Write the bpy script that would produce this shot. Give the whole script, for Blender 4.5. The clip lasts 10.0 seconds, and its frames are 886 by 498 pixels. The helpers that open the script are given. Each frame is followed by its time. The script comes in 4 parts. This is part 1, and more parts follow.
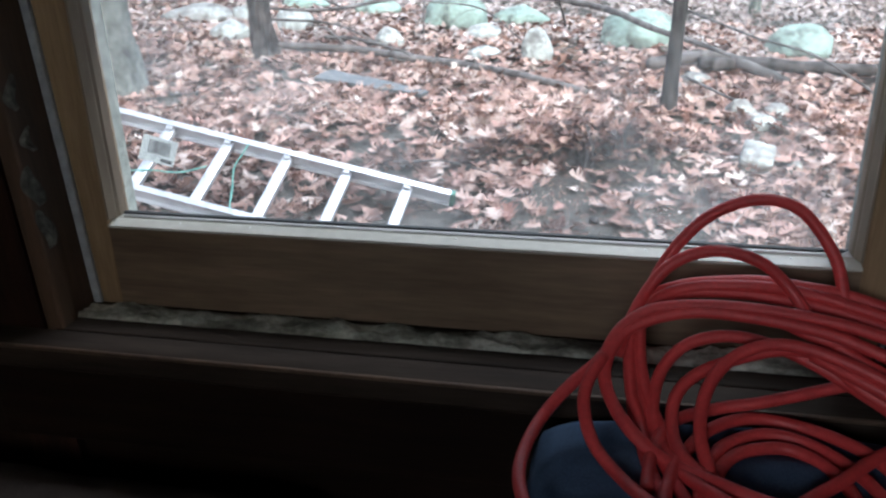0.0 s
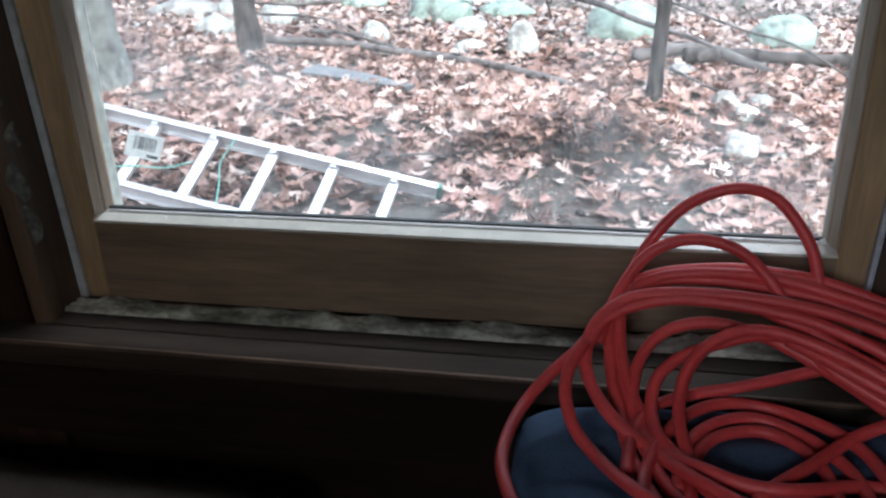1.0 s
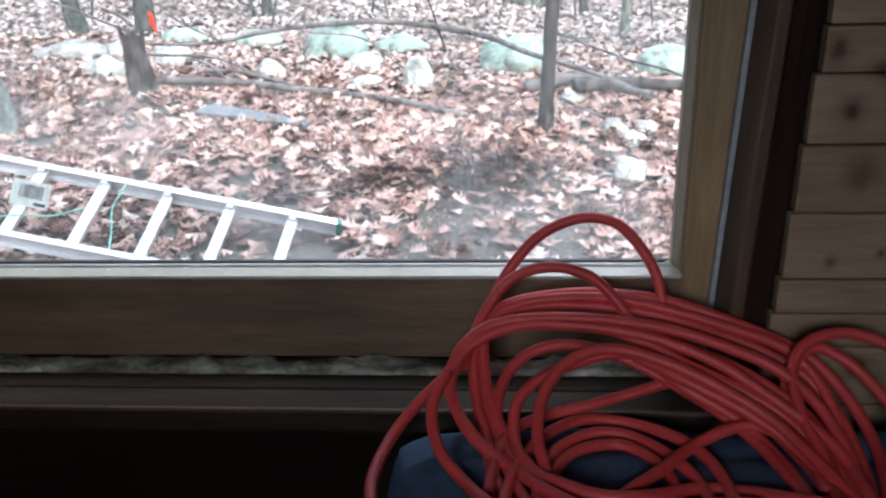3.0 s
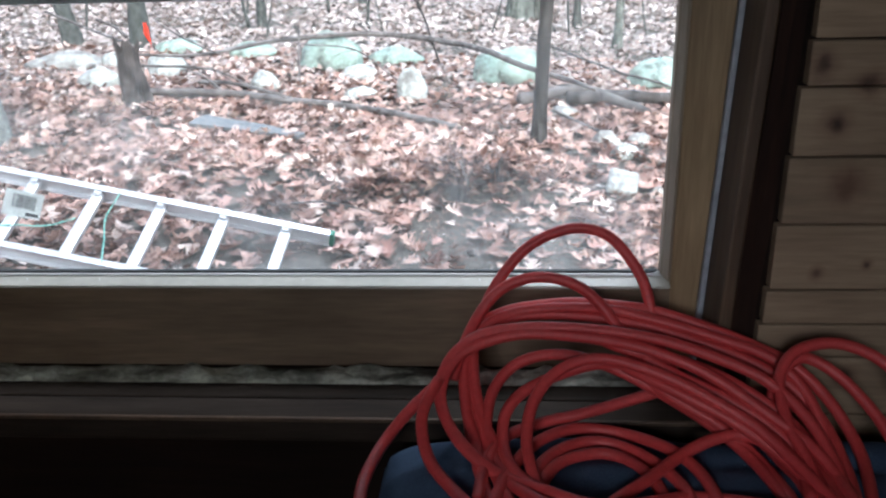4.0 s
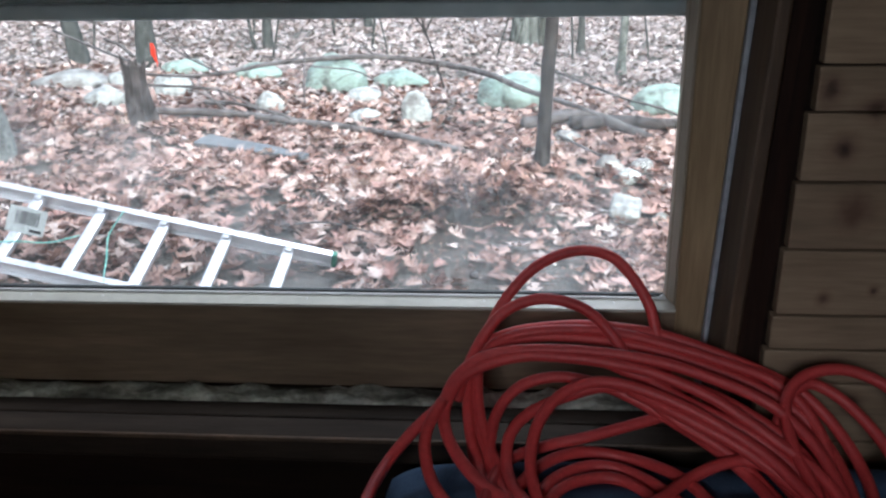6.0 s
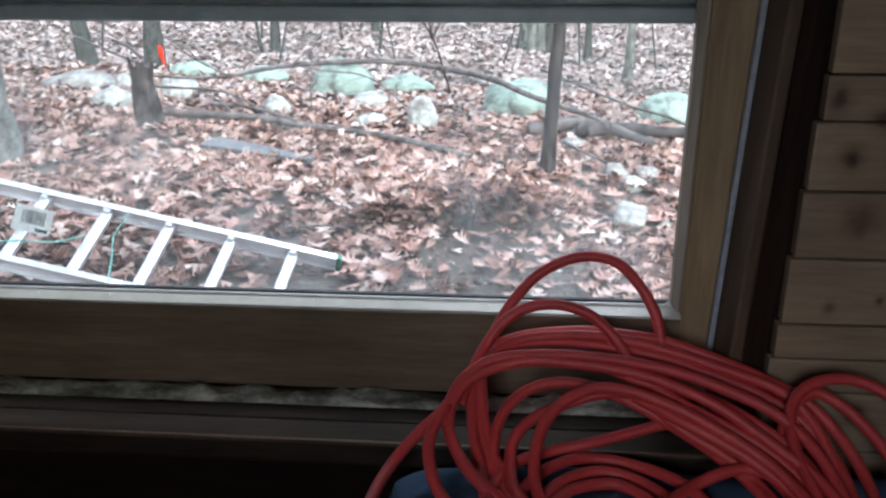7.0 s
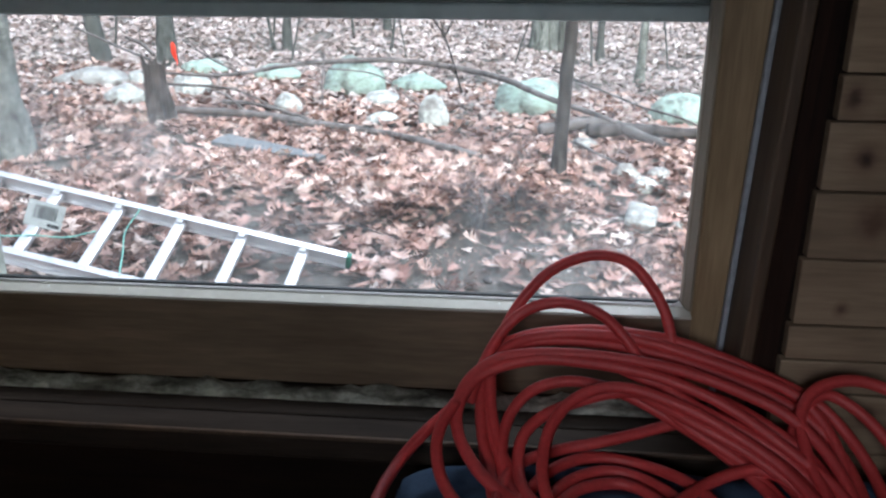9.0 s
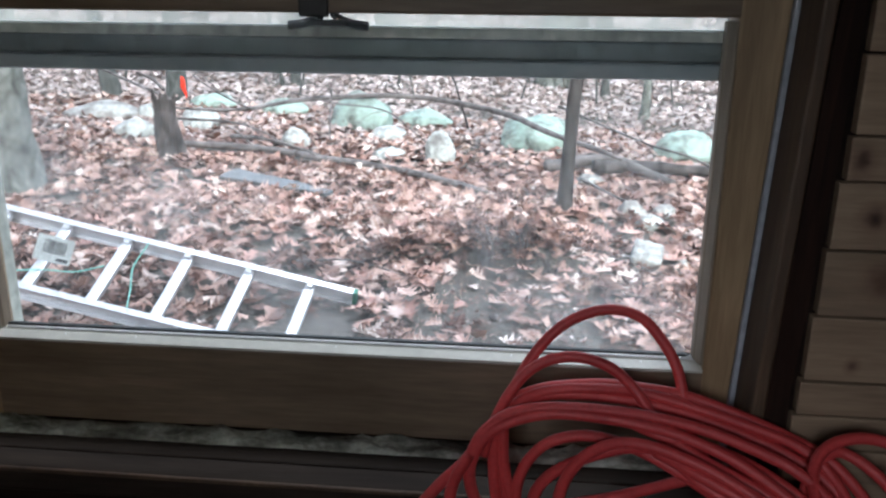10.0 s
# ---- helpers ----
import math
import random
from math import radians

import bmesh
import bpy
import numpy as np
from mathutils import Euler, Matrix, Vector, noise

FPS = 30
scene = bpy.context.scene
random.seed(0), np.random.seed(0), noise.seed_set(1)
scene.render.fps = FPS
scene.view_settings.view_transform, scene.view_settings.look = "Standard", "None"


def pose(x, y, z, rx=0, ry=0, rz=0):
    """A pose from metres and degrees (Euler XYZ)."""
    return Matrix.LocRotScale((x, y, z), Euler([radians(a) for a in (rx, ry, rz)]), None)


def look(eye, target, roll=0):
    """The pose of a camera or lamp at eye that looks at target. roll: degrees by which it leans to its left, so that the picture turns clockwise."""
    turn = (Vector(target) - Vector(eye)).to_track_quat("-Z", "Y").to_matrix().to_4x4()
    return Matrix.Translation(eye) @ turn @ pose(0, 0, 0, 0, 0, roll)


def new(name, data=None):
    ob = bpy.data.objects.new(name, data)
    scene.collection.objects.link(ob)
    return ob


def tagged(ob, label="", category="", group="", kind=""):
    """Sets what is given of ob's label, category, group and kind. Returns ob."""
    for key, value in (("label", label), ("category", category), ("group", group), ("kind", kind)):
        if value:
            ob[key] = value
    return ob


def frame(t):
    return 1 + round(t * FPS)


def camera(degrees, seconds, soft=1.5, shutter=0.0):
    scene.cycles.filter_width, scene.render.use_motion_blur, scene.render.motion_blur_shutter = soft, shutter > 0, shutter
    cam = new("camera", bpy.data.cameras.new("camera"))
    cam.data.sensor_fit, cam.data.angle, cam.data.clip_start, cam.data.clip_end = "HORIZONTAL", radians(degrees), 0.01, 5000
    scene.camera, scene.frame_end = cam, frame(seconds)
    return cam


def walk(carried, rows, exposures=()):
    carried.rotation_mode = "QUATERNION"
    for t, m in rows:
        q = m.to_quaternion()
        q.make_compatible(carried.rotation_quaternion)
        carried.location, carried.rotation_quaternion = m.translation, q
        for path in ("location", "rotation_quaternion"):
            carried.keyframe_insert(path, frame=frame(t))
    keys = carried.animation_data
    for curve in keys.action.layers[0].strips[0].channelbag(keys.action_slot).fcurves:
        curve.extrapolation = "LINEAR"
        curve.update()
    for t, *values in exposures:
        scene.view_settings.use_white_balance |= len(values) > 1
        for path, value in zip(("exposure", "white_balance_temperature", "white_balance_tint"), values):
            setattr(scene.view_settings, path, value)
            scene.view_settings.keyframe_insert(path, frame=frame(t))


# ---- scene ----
cam = camera(54.8, 10.0, 2.4)
PATH = [
    (0, (0.15, -0.898, 1.452), (-0.229, 0.891, 0.643), -1.5),
    (0.5, (0.154, -0.901, 1.454), (-0.218, 0.886, 0.636), -1.6),
    (1, (0.158, -0.909, 1.454), (-0.194, 0.879, 0.631), -1.7),
    (1.5, (0.184, -0.921, 1.461), (-0.127, 0.878, 0.643), -2.0),
    (2, (0.202, -0.934, 1.471), (0.011, 0.889, 0.669), -1.6),
    (2.5, (0.207, -0.933, 1.472), (0.048, 0.902, 0.693), -2.0),
    (4, (0.214, -0.942, 1.473), (0.081, 0.913, 0.737), -1.6),
    (4.5, (0.214, -0.941, 1.472), (0.08, 0.919, 0.749), -1.6),
    (5, (0.212, -0.943, 1.472), (0.077, 0.924, 0.767), -1.4),
    (5.5, (0.211, -0.941, 1.471), (0.076, 0.93, 0.776), -1.2),
    (7, (0.207, -0.944, 1.469), (0.061, 0.933, 0.795), -0.1),
    (7.5, (0.207, -0.945, 1.469), (0.055, 0.932, 0.795), 0.0),
    (8, (0.207, -0.947, 1.469), (0.048, 0.93, 0.796), 0.1),
    (8.5, (0.206, -0.947, 1.468), (0.043, 0.928, 0.794), 0.2),
    (9, (0.207, -0.943, 1.466), (0.038, 0.932, 0.791), 0.2),
    (9.5, (0.205, -0.944, 1.47), (0.029, 0.932, 0.8), 0.1),
    (10, (0.197, -0.948, 1.492), (0.015, 0.95, 0.888), 0.5),
]
walk(cam, [(t, look(e, g, r)) for t, e, g, r in PATH],
     [(t, s, 5800, 10) for t, s in ((0, 1.45), (0.5, 1.64), (1, 1.74), (2, 1.84), (2.7, 1.82), (4, 1.7), (4.5, 1.66), (5.5, 1.52), (7, 1.48), (10, 1.5))])

# ---- world, sun, light ----
world = bpy.data.worlds.new("overcast_sky")
scene.world = world
world.use_nodes = True
wn = world.node_tree
sky = wn.nodes.new("ShaderNodeTexSky")
sky.sky_type = "NISHITA"
sky.sun_disc = False
sky.sun_elevation, sky.sun_rotation = radians(40), radians(160)
sky.air_density, sky.dust_density, sky.ozone_density = 1.6, 4.0, 1.0
sky_grey = wn.nodes.new("ShaderNodeHueSaturation")
sky_grey.inputs["Saturation"].default_value = 0.55
wn.links.new(sky.outputs[0], sky_grey.inputs["Color"])
wn.links.new(sky_grey.outputs[0], wn.nodes["Background"].inputs[0])
wn.nodes["Background"].inputs[1].default_value = 0.15
sun_data = bpy.data.lights.new("sun", "SUN")
sun_data.energy, sun_data.angle, sun_data.color = 1.45, radians(30), (0.95, 0.97, 1.0)
sun = new("sun", sun_data)
sun.matrix_world = look((6, 14, 20), (0, 5, 0))
# unseen fill lamp at the back wall, added to light hose and boards
side_data = bpy.data.lights.new("back_fill_lamp", "AREA")
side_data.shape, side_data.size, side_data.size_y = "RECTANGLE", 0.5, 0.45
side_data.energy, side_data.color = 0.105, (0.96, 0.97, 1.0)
side_light = new("back_fill_lamp", side_data)
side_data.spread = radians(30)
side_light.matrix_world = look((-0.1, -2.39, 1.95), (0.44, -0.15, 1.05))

# ---- materials ----
def nodes_of(name):
    m = bpy.data.materials.new(name)
    m.use_nodes = True
    t = m.node_tree
    return m, t, t.nodes["Principled BSDF"]


def add(t, kind, **values):
    n = t.nodes.new(kind)
    for key, v in values.items():
        n.inputs[key.replace("_", " ")].default_value = v
    return n


def ramp(t, source, stops):
    r = t.nodes.new("ShaderNodeValToRGB")
    t.links.new(source, r.inputs[0])
    e = r.color_ramp.elements
    while len(e) < len(stops):
        e.new(0.5)
    for k, (p, c) in enumerate(stops):
        e[k].position, e[k].color = p, (*c, 1)
    return r.outputs[0]


def mixed(t, fac, a, b, blend="MIX"):
    n = t.nodes.new("ShaderNodeMix")
    n.data_type, n.blend_type = "RGBA", blend
    for sock, v in ((n.inputs[0], fac), (n.inputs[6], a), (n.inputs[7], b)):
        if isinstance(v, (int, float)):
            sock.default_value = v
        elif isinstance(v, tuple):
            sock.default_value = (*v, 1)
        else:
            t.links.new(v, sock)
    return n.outputs[2]


def bump(t, bsdf, height, strength, distance=0.01):
    b = add(t, "ShaderNodeBump", Strength=strength, Distance=distance)
    t.links.new(height, b.inputs["Height"])
    t.links.new(b.outputs[0], bsdf.inputs["Normal"])


def where(t, scale=(1, 1, 1), source="Object"):
    tc = t.nodes.new("ShaderNodeTexCoord")
    mp = t.nodes.new("ShaderNodeMapping")
    mp.inputs["Scale"].default_value = scale
    t.links.new(tc.outputs[source], mp.inputs[0])
    return mp.outputs[0]


def noise_of(t, vec, scale, detail=4.0, rough=0.55):
    n = add(t, "ShaderNodeTexNoise", Scale=scale, Detail=detail, Roughness=rough)
    t.links.new(vec, n.inputs["Vector"])
    return n.outputs[0]


def plain(name, dark, light, rough=0.7, scale=8.0, metallic=0.0, grain=60.0, relief=0.15, stretch=(1, 1, 1), spec=0.5, speck=1.0):
    """Two-scale mottled surface."""
    m, t, b = nodes_of(name)
    v = where(t, stretch)
    big, fine = noise_of(t, v, scale), noise_of(t, v, grain, 3)
    c = ramp(t, big, ((0.3, dark), (0.7, light)))
    g = ramp(t, fine, ((0.3, (1 - 0.28 * speck,) * 3), (0.7, (1 + 0.12 * speck,) * 3)))
    t.links.new(mixed(t, 1.0, c, g, "MULTIPLY"), b.inputs["Base Color"])
    b.inputs["Roughness"].default_value, b.inputs["Metallic"].default_value = rough, metallic
    b.inputs["Specular IOR Level"].default_value = spec
    bump(t, b, fine, relief, 0.004)
    return m


def wood(name, dark, light, rough=0.55, along="x", knots=(), rings=1.0, vary=0.25, spec=0.5):
    """Grained wood along one axis; knots are (x, y, z, radius)."""
    m, t, b = nodes_of(name)
    s = {"x": (1.2, 14, 14), "y": (14, 1.2, 14), "z": (14, 14, 1.2)}[along]
    geo = t.nodes.new("ShaderNodeNewGeometry")
    info = t.nodes.new("ShaderNodeObjectInfo")
    shift = t.nodes.new("ShaderNodeVectorMath")
    shift.operation = "MULTIPLY_ADD"
    t.links.new(info.outputs["Random"], shift.inputs[0])
    shift.inputs[1].default_value = (7.3, 3.1, 5.7)
    t.links.new(geo.outputs["Position"], shift.inputs[2])
    mp = t.nodes.new("ShaderNodeMapping")
    mp.inputs["Scale"].default_value = s
    t.links.new(shift.outputs[0], mp.inputs[0])
    grain = noise_of(t, mp.outputs[0], 3.5 * rings, 6, 0.6)
    fine = noise_of(t, mp.outputs[0], 22 * rings, 3)
    broad = noise_of(t, shift.outputs[0], 5.0, 2)
    c = ramp(t, grain, ((0.28, dark), (0.5, tuple((p + q) / 2 for p, q in zip(dark, light))), (0.72, light)))
    c = mixed(t, 1.0, c, ramp(t, fine, ((0.3, (0.8, 0.78, 0.76)), (0.7, (1.08, 1.08, 1.08)))), "MULTIPLY")
    c = mixed(t, 1.0, c, ramp(t, broad, ((0.3, (0.75, 0.72, 0.7)), (0.7, (1.1, 1.1, 1.1)))), "MULTIPLY")
    tone = ramp(t, info.outputs["Random"], ((0.0, (1 - vary, 1 - vary, 1 - vary)), (1.0, (1 + vary, 1 + vary, 1 + vary))))
    c = mixed(t, 1.0, c, tone, "MULTIPLY")
    for x, y, z, r, core in knots:
        d = t.nodes.new("ShaderNodeVectorMath")
        d.operation = "DISTANCE"
        warp = t.nodes.new("ShaderNodeVectorMath")
        warp.operation = "MULTIPLY_ADD"
        wob = add(t, "ShaderNodeTexNoise", Scale=45.0, Detail=3.0)
        t.links.new(geo.outputs["Position"], wob.inputs["Vector"])
        t.links.new(wob.outputs["Color"], warp.inputs[0])
        warp.inputs[1].default_value = (r * 1.3,) * 3
        t.links.new(geo.outputs["Position"], warp.inputs[2])
        t.links.new(warp.outputs[0], d.inputs[0])
        d.inputs[1].default_value = (x + r * 0.65, y + r * 0.65, z + r * 0.65)
        # a wide reddish resin stain round a dark core
        for near, far, amount, tone in ((0.2, 2.1, 0.62, (0.10, 0.036, 0.018)), (0.1, 1.05, core, (0.028, 0.011, 0.006))):
            k = t.nodes.new("ShaderNodeMapRange")
            k.interpolation_type = "SMOOTHSTEP"
            k.inputs["From Min"].default_value, k.inputs["From Max"].default_value = r * near, r * far
            k.inputs["To Min"].default_value, k.inputs["To Max"].default_value = amount, 0.0
            t.links.new(d.outputs["Value"], k.inputs["Value"])
            c = mixed(t, k.outputs[0], c, tone)
    t.links.new(c, b.inputs["Base Color"])
    b.inputs["Roughness"].default_value = rough
    b.inputs["Specular IOR Level"].default_value = spec
    bump(t, b, grain, 0.25, 0.003)
    return m


M_SASH = wood("sash_wood", (0.14, 0.10, 0.063), (0.265, 0.198, 0.13), 0.45, "x", rings=0.7, vary=0.08)
M_STILE = wood("stile_wood", (0.24, 0.165, 0.088), (0.39, 0.28, 0.158), 0.45, "z", rings=0.7, vary=0.08)
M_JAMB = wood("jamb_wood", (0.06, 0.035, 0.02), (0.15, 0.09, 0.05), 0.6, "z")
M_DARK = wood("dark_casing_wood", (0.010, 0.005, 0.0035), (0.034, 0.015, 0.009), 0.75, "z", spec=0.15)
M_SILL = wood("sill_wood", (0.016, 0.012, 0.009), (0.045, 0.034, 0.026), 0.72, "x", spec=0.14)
M_BOARD = wood("pine_board", (0.26, 0.18, 0.112), (0.40, 0.29, 0.185), 0.6, "x", rings=0.6, vary=0.14,
               knots=((0.542, -0.10, 1.270, 0.0125, 0.9), (0.520, -0.10, 1.327, 0.011, 0.85), (0.566, -0.10, 1.309, 0.012, 0.7),
                      (0.560, -0.10, 1.205, 0.017, 0.25), (0.592, -0.10, 1.121, 0.005, 0.8), (0.543, -0.10, 1.112, 0.006, 0.35),
                      (0.586, -0.10, 0.990, 0.012, 0.8), (0.70, -0.10, 1.27, 0.012, 0.8)))
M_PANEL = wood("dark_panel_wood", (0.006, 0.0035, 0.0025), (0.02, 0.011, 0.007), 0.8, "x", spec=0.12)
M_FLOOR = wood("floor_wood", (0.05, 0.03, 0.018), (0.13, 0.08, 0.045), 0.5, "y")
# white for the bright line and the glints painted on the glazing bead
M_GLINT = plain("white_glint_paint", (0.72, 0.73, 0.72), (0.82, 0.83, 0.82), 0.3, 14, grain=90, relief=0.02, speck=0.2)
M_BEAD_TAN = plain("varnished_bead_wood", (0.24, 0.19, 0.135), (0.34, 0.28, 0.21), 0.45, 14, grain=90, relief=0.05, speck=0.5, stretch=(1, 1, 0.2))
M_BEAD = plain("glazing_bead_paint", (0.46, 0.45, 0.385), (0.58, 0.57, 0.50), 0.45, 14, grain=90, relief=0.02, speck=0.25)
M_STRIP = plain("white_vinyl", (0.34, 0.36, 0.39), (0.42, 0.44, 0.47), 0.4, 12, relief=0.05)
M_STORM = plain("storm_aluminium", (0.15, 0.185, 0.185), (0.22, 0.26, 0.26), 0.45, 15, metallic=0.3, relief=0.1)
M_STORM_PALE = plain("pale_storm_aluminium", (0.26, 0.31, 0.33), (0.34, 0.39, 0.41), 0.45, 15, metallic=0.2, relief=0.05, speck=0.4)
# mottled bark, lightened to grey-green so its colour carries the haze
M_BARK_HAZY = plain("hazy_mottled_bark", (0.045, 0.05, 0.048), (0.15, 0.165, 0.158), 0.9, 22, grain=60, relief=0.9, stretch=(1, 1, 0.5), spec=0.2, speck=1.5)
M_LEDGE = plain("weathered_pale_paint", (0.42, 0.45, 0.40), (0.66, 0.68, 0.60), 0.7, 30, relief=0.3)
M_PEEL, pt, pb = nodes_of("peeling_sill_paint")
pv = where(pt)
pc = ramp(pt, noise_of(pt, where(pt, (0.45, 1, 1)), 26, 5, 0.6), ((0.36, (0.05, 0.048, 0.038)), (0.47, (0.22, 0.22, 0.18)), (0.62, (0.60, 0.61, 0.53))))
pc = mixed(pt, 1.0, pc, ramp(pt, noise_of(pt, pv, 140, 4), ((0.3, (0.6, 0.6, 0.58)), (0.7, (1.1, 1.1, 1.1)))), "MULTIPLY")
pt.links.new(pc, pb.inputs["Base Color"])
pb.inputs["Roughness"].default_value = 0.75
bump(pt, pb, noise_of(pt, pv, 90, 4), 0.6, 0.004)
# darker copy of the peeling paint, with the jamb's shade in its colour
M_PEEL_SHADED = plain("shaded_peeling_paint", (0.05, 0.05, 0.042), (0.20, 0.20, 0.165), 0.8, 60, grain=150, relief=0.4, speck=1.5)
M_BLACK = plain("black_iron", (0.012, 0.012, 0.012), (0.03, 0.03, 0.03), 0.5, 30)
M_HOSE = plain("red_rubber", (0.46, 0.036, 0.036), (0.60, 0.060, 0.056), 0.5, 9, grain=220, relief=0.05, speck=0.5)
M_NAVY = plain("navy_fabric", (0.045, 0.075, 0.13), (0.075, 0.12, 0.195), 0.9, 14, grain=500, relief=0.4, spec=0.2)
M_BROWN = plain("brown_fabric", (0.03, 0.022, 0.018), (0.055, 0.042, 0.035), 0.95, 10, grain=400, relief=0.4, spec=0.2)
M_ALU = plain("ladder_aluminium", (0.62, 0.63, 0.66), (0.80, 0.81, 0.83), 0.38, 9, metallic=0.55, grain=90, relief=0.06)
M_GREEN = plain("green_plastic", (0.02, 0.16, 0.10), (0.03, 0.22, 0.14), 0.5)
M_CORD = plain("mint_cord", (0.18, 0.5, 0.42), (0.28, 0.62, 0.52), 0.7)
M_TAG = plain("paper_tag", (0.42, 0.45, 0.43), (0.5, 0.53, 0.51), 0.6, 6, relief=0.05)
M_INK = plain("grey_ink", (0.02, 0.022, 0.024), (0.035, 0.037, 0.04), 0.8)
M_FLAG = plain("orange_ribbon", (0.80, 0.065, 0.025), (0.90, 0.095, 0.04), 0.5)
M_BARK = plain("grey_bark", (0.016, 0.015, 0.016), (0.12, 0.115, 0.112), 0.9, 26, grain=45, relief=0.9, stretch=(1, 1, 0.25), spec=0.2)
M_BARK_PALE = plain("pale_lichen_bark", (0.055, 0.062, 0.056), (0.36, 0.39, 0.36), 0.9, 16, grain=75, relief=1.0, stretch=(1, 1, 0.45), spec=0.2, speck=1.9)
M_LOG = plain("weathered_log", (0.06, 0.054, 0.053), (0.25, 0.23, 0.225), 0.9, 9, grain=50, relief=0.8, spec=0.2)
M_STUMP = plain("rotten_stump", (0.022, 0.02, 0.02), (0.17, 0.155, 0.15), 0.95, 16, grain=55, relief=1.0, stretch=(1, 1, 0.5), spec=0.1, speck=1.8)
M_SLATE = plain("grey_slate", (0.11, 0.12, 0.128), (0.19, 0.2, 0.21), 0.7, 9, grain=50, relief=0.4)


def stone_material(name, dark, light, moss, amount):
    m, t, b = nodes_of(name)
    v = where(t)
    big, fine = noise_of(t, v, 5.0, 6, 0.65), noise_of(t, v, 40, 4)
    c = ramp(t, noise_of(t, v, 9, 5), ((0.3, dark), (0.7, light)))
    edge = ramp(t, big, ((0.62 - 0.4 * amount, (0, 0, 0)), (0.78 - 0.4 * amount, (1, 1, 1))))
    c = mixed(t, edge, c, moss)
    c = mixed(t, 1.0, c, ramp(t, fine, ((0.3, (0.7, 0.7, 0.7)), (0.7, (1.12, 1.12, 1.12)))), "MULTIPLY")
    t.links.new(c, b.inputs["Base Color"])
    b.inputs["Roughness"].default_value = 0.85
    bump(t, b, fine, 0.5, 0.02)
    return m


M_ROCK_GREEN = stone_material("lichen_granite", (0.10, 0.115, 0.10), (0.30, 0.34, 0.31), (0.36, 0.48, 0.42), 0.6)
M_ROCK_WHITE = stone_material("pale_granite", (0.22, 0.22, 0.21), (0.5, 0.51, 0.49), (0.54, 0.58, 0.55), 0.45)
M_ROCK_GREY = stone_material("grey_granite", (0.16, 0.15, 0.14), (0.4, 0.39, 0.37), (0.5, 0.52, 0.49), 0.3)

# forest soil with mulch
M_SOIL, st, sb = nodes_of("forest_soil")
sv = where(st)
sc = ramp(st, noise_of(st, sv, 1.6, 6), ((0.3, (0.10, 0.092, 0.082)), (0.7, (0.185, 0.172, 0.155))))
sf = noise_of(st, sv, 36, 8, 0.8)
sc = mixed(st, 1.0, sc, ramp(st, sf, ((0.34, (0.5, 0.48, 0.46)), (0.68, (1.45, 1.4, 1.36)))), "MULTIPLY")
st.links.new(sc, sb.inputs["Base Color"])
sb.inputs["Roughness"].default_value = 0.95
bump(st, sb, sf, 0.8, 0.03)

# fallen oak leaves, one tone to each leaf
M_LEAF, lt, lb = nodes_of("dry_oak_leaf")
lgeo = lt.nodes.new("ShaderNodeNewGeometry")
lc = ramp(lt, lgeo.outputs["Random Per Island"], (
    (0.0, (0.10, 0.058, 0.047)), (0.18, (0.21, 0.115, 0.090)), (0.36, (0.33, 0.195, 0.155)), (0.55, (0.45, 0.29, 0.24)),
    (0.75, (0.54, 0.375, 0.315)), (0.9, (0.60, 0.47, 0.41)), (1.0, (0.70, 0.62, 0.57))))
lv = where(lt)
lc = mixed(lt, 1.0, lc, ramp(lt, noise_of(lt, lv, 60, 3), ((0.3, (0.7, 0.68, 0.66)), (0.7, (1.1, 1.1, 1.1)))), "MULTIPLY")
lc = mixed(lt, 1.0, lc, ramp(lt, noise_of(lt, lv, 1.5, 3), ((0.36, (0.58, 0.5, 0.48)), (0.54, (1.08, 1.08, 1.08)))), "MULTIPLY")
lt.links.new(lc, lb.inputs["Base Color"])
lb.inputs["Roughness"].default_value = 0.55
lb.inputs["Specular IOR Level"].default_value = 0.45

# dark red-brown leaves in the drift
M_LEAF_DARK, wt, wb = nodes_of("dark_leaf")
wgeo = wt.nodes.new("ShaderNodeNewGeometry")
wc = ramp(wt, wgeo.outputs["Random Per Island"], ((0.0, (0.035, 0.02, 0.016)), (0.45, (0.13, 0.062, 0.047)), (0.8, (0.26, 0.135, 0.10)), (1.0, (0.46, 0.30, 0.235))))
wt.links.new(wc, wb.inputs["Base Color"])
wb.inputs["Roughness"].default_value = 0.6

# leaves deeper in the wood, colours paled and greyed to stand in for haze
M_LEAF_HAZY, qt, qb = nodes_of("hazy_far_leaf")
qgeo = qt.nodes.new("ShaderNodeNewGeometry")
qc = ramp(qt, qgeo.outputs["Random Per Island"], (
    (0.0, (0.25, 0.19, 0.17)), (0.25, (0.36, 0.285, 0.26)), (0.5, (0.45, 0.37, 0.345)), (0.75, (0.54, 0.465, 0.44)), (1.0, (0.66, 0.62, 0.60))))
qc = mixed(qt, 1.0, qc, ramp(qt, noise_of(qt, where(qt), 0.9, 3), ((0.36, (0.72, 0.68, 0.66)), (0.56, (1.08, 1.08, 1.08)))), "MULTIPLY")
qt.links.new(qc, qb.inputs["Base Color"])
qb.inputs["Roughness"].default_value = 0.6

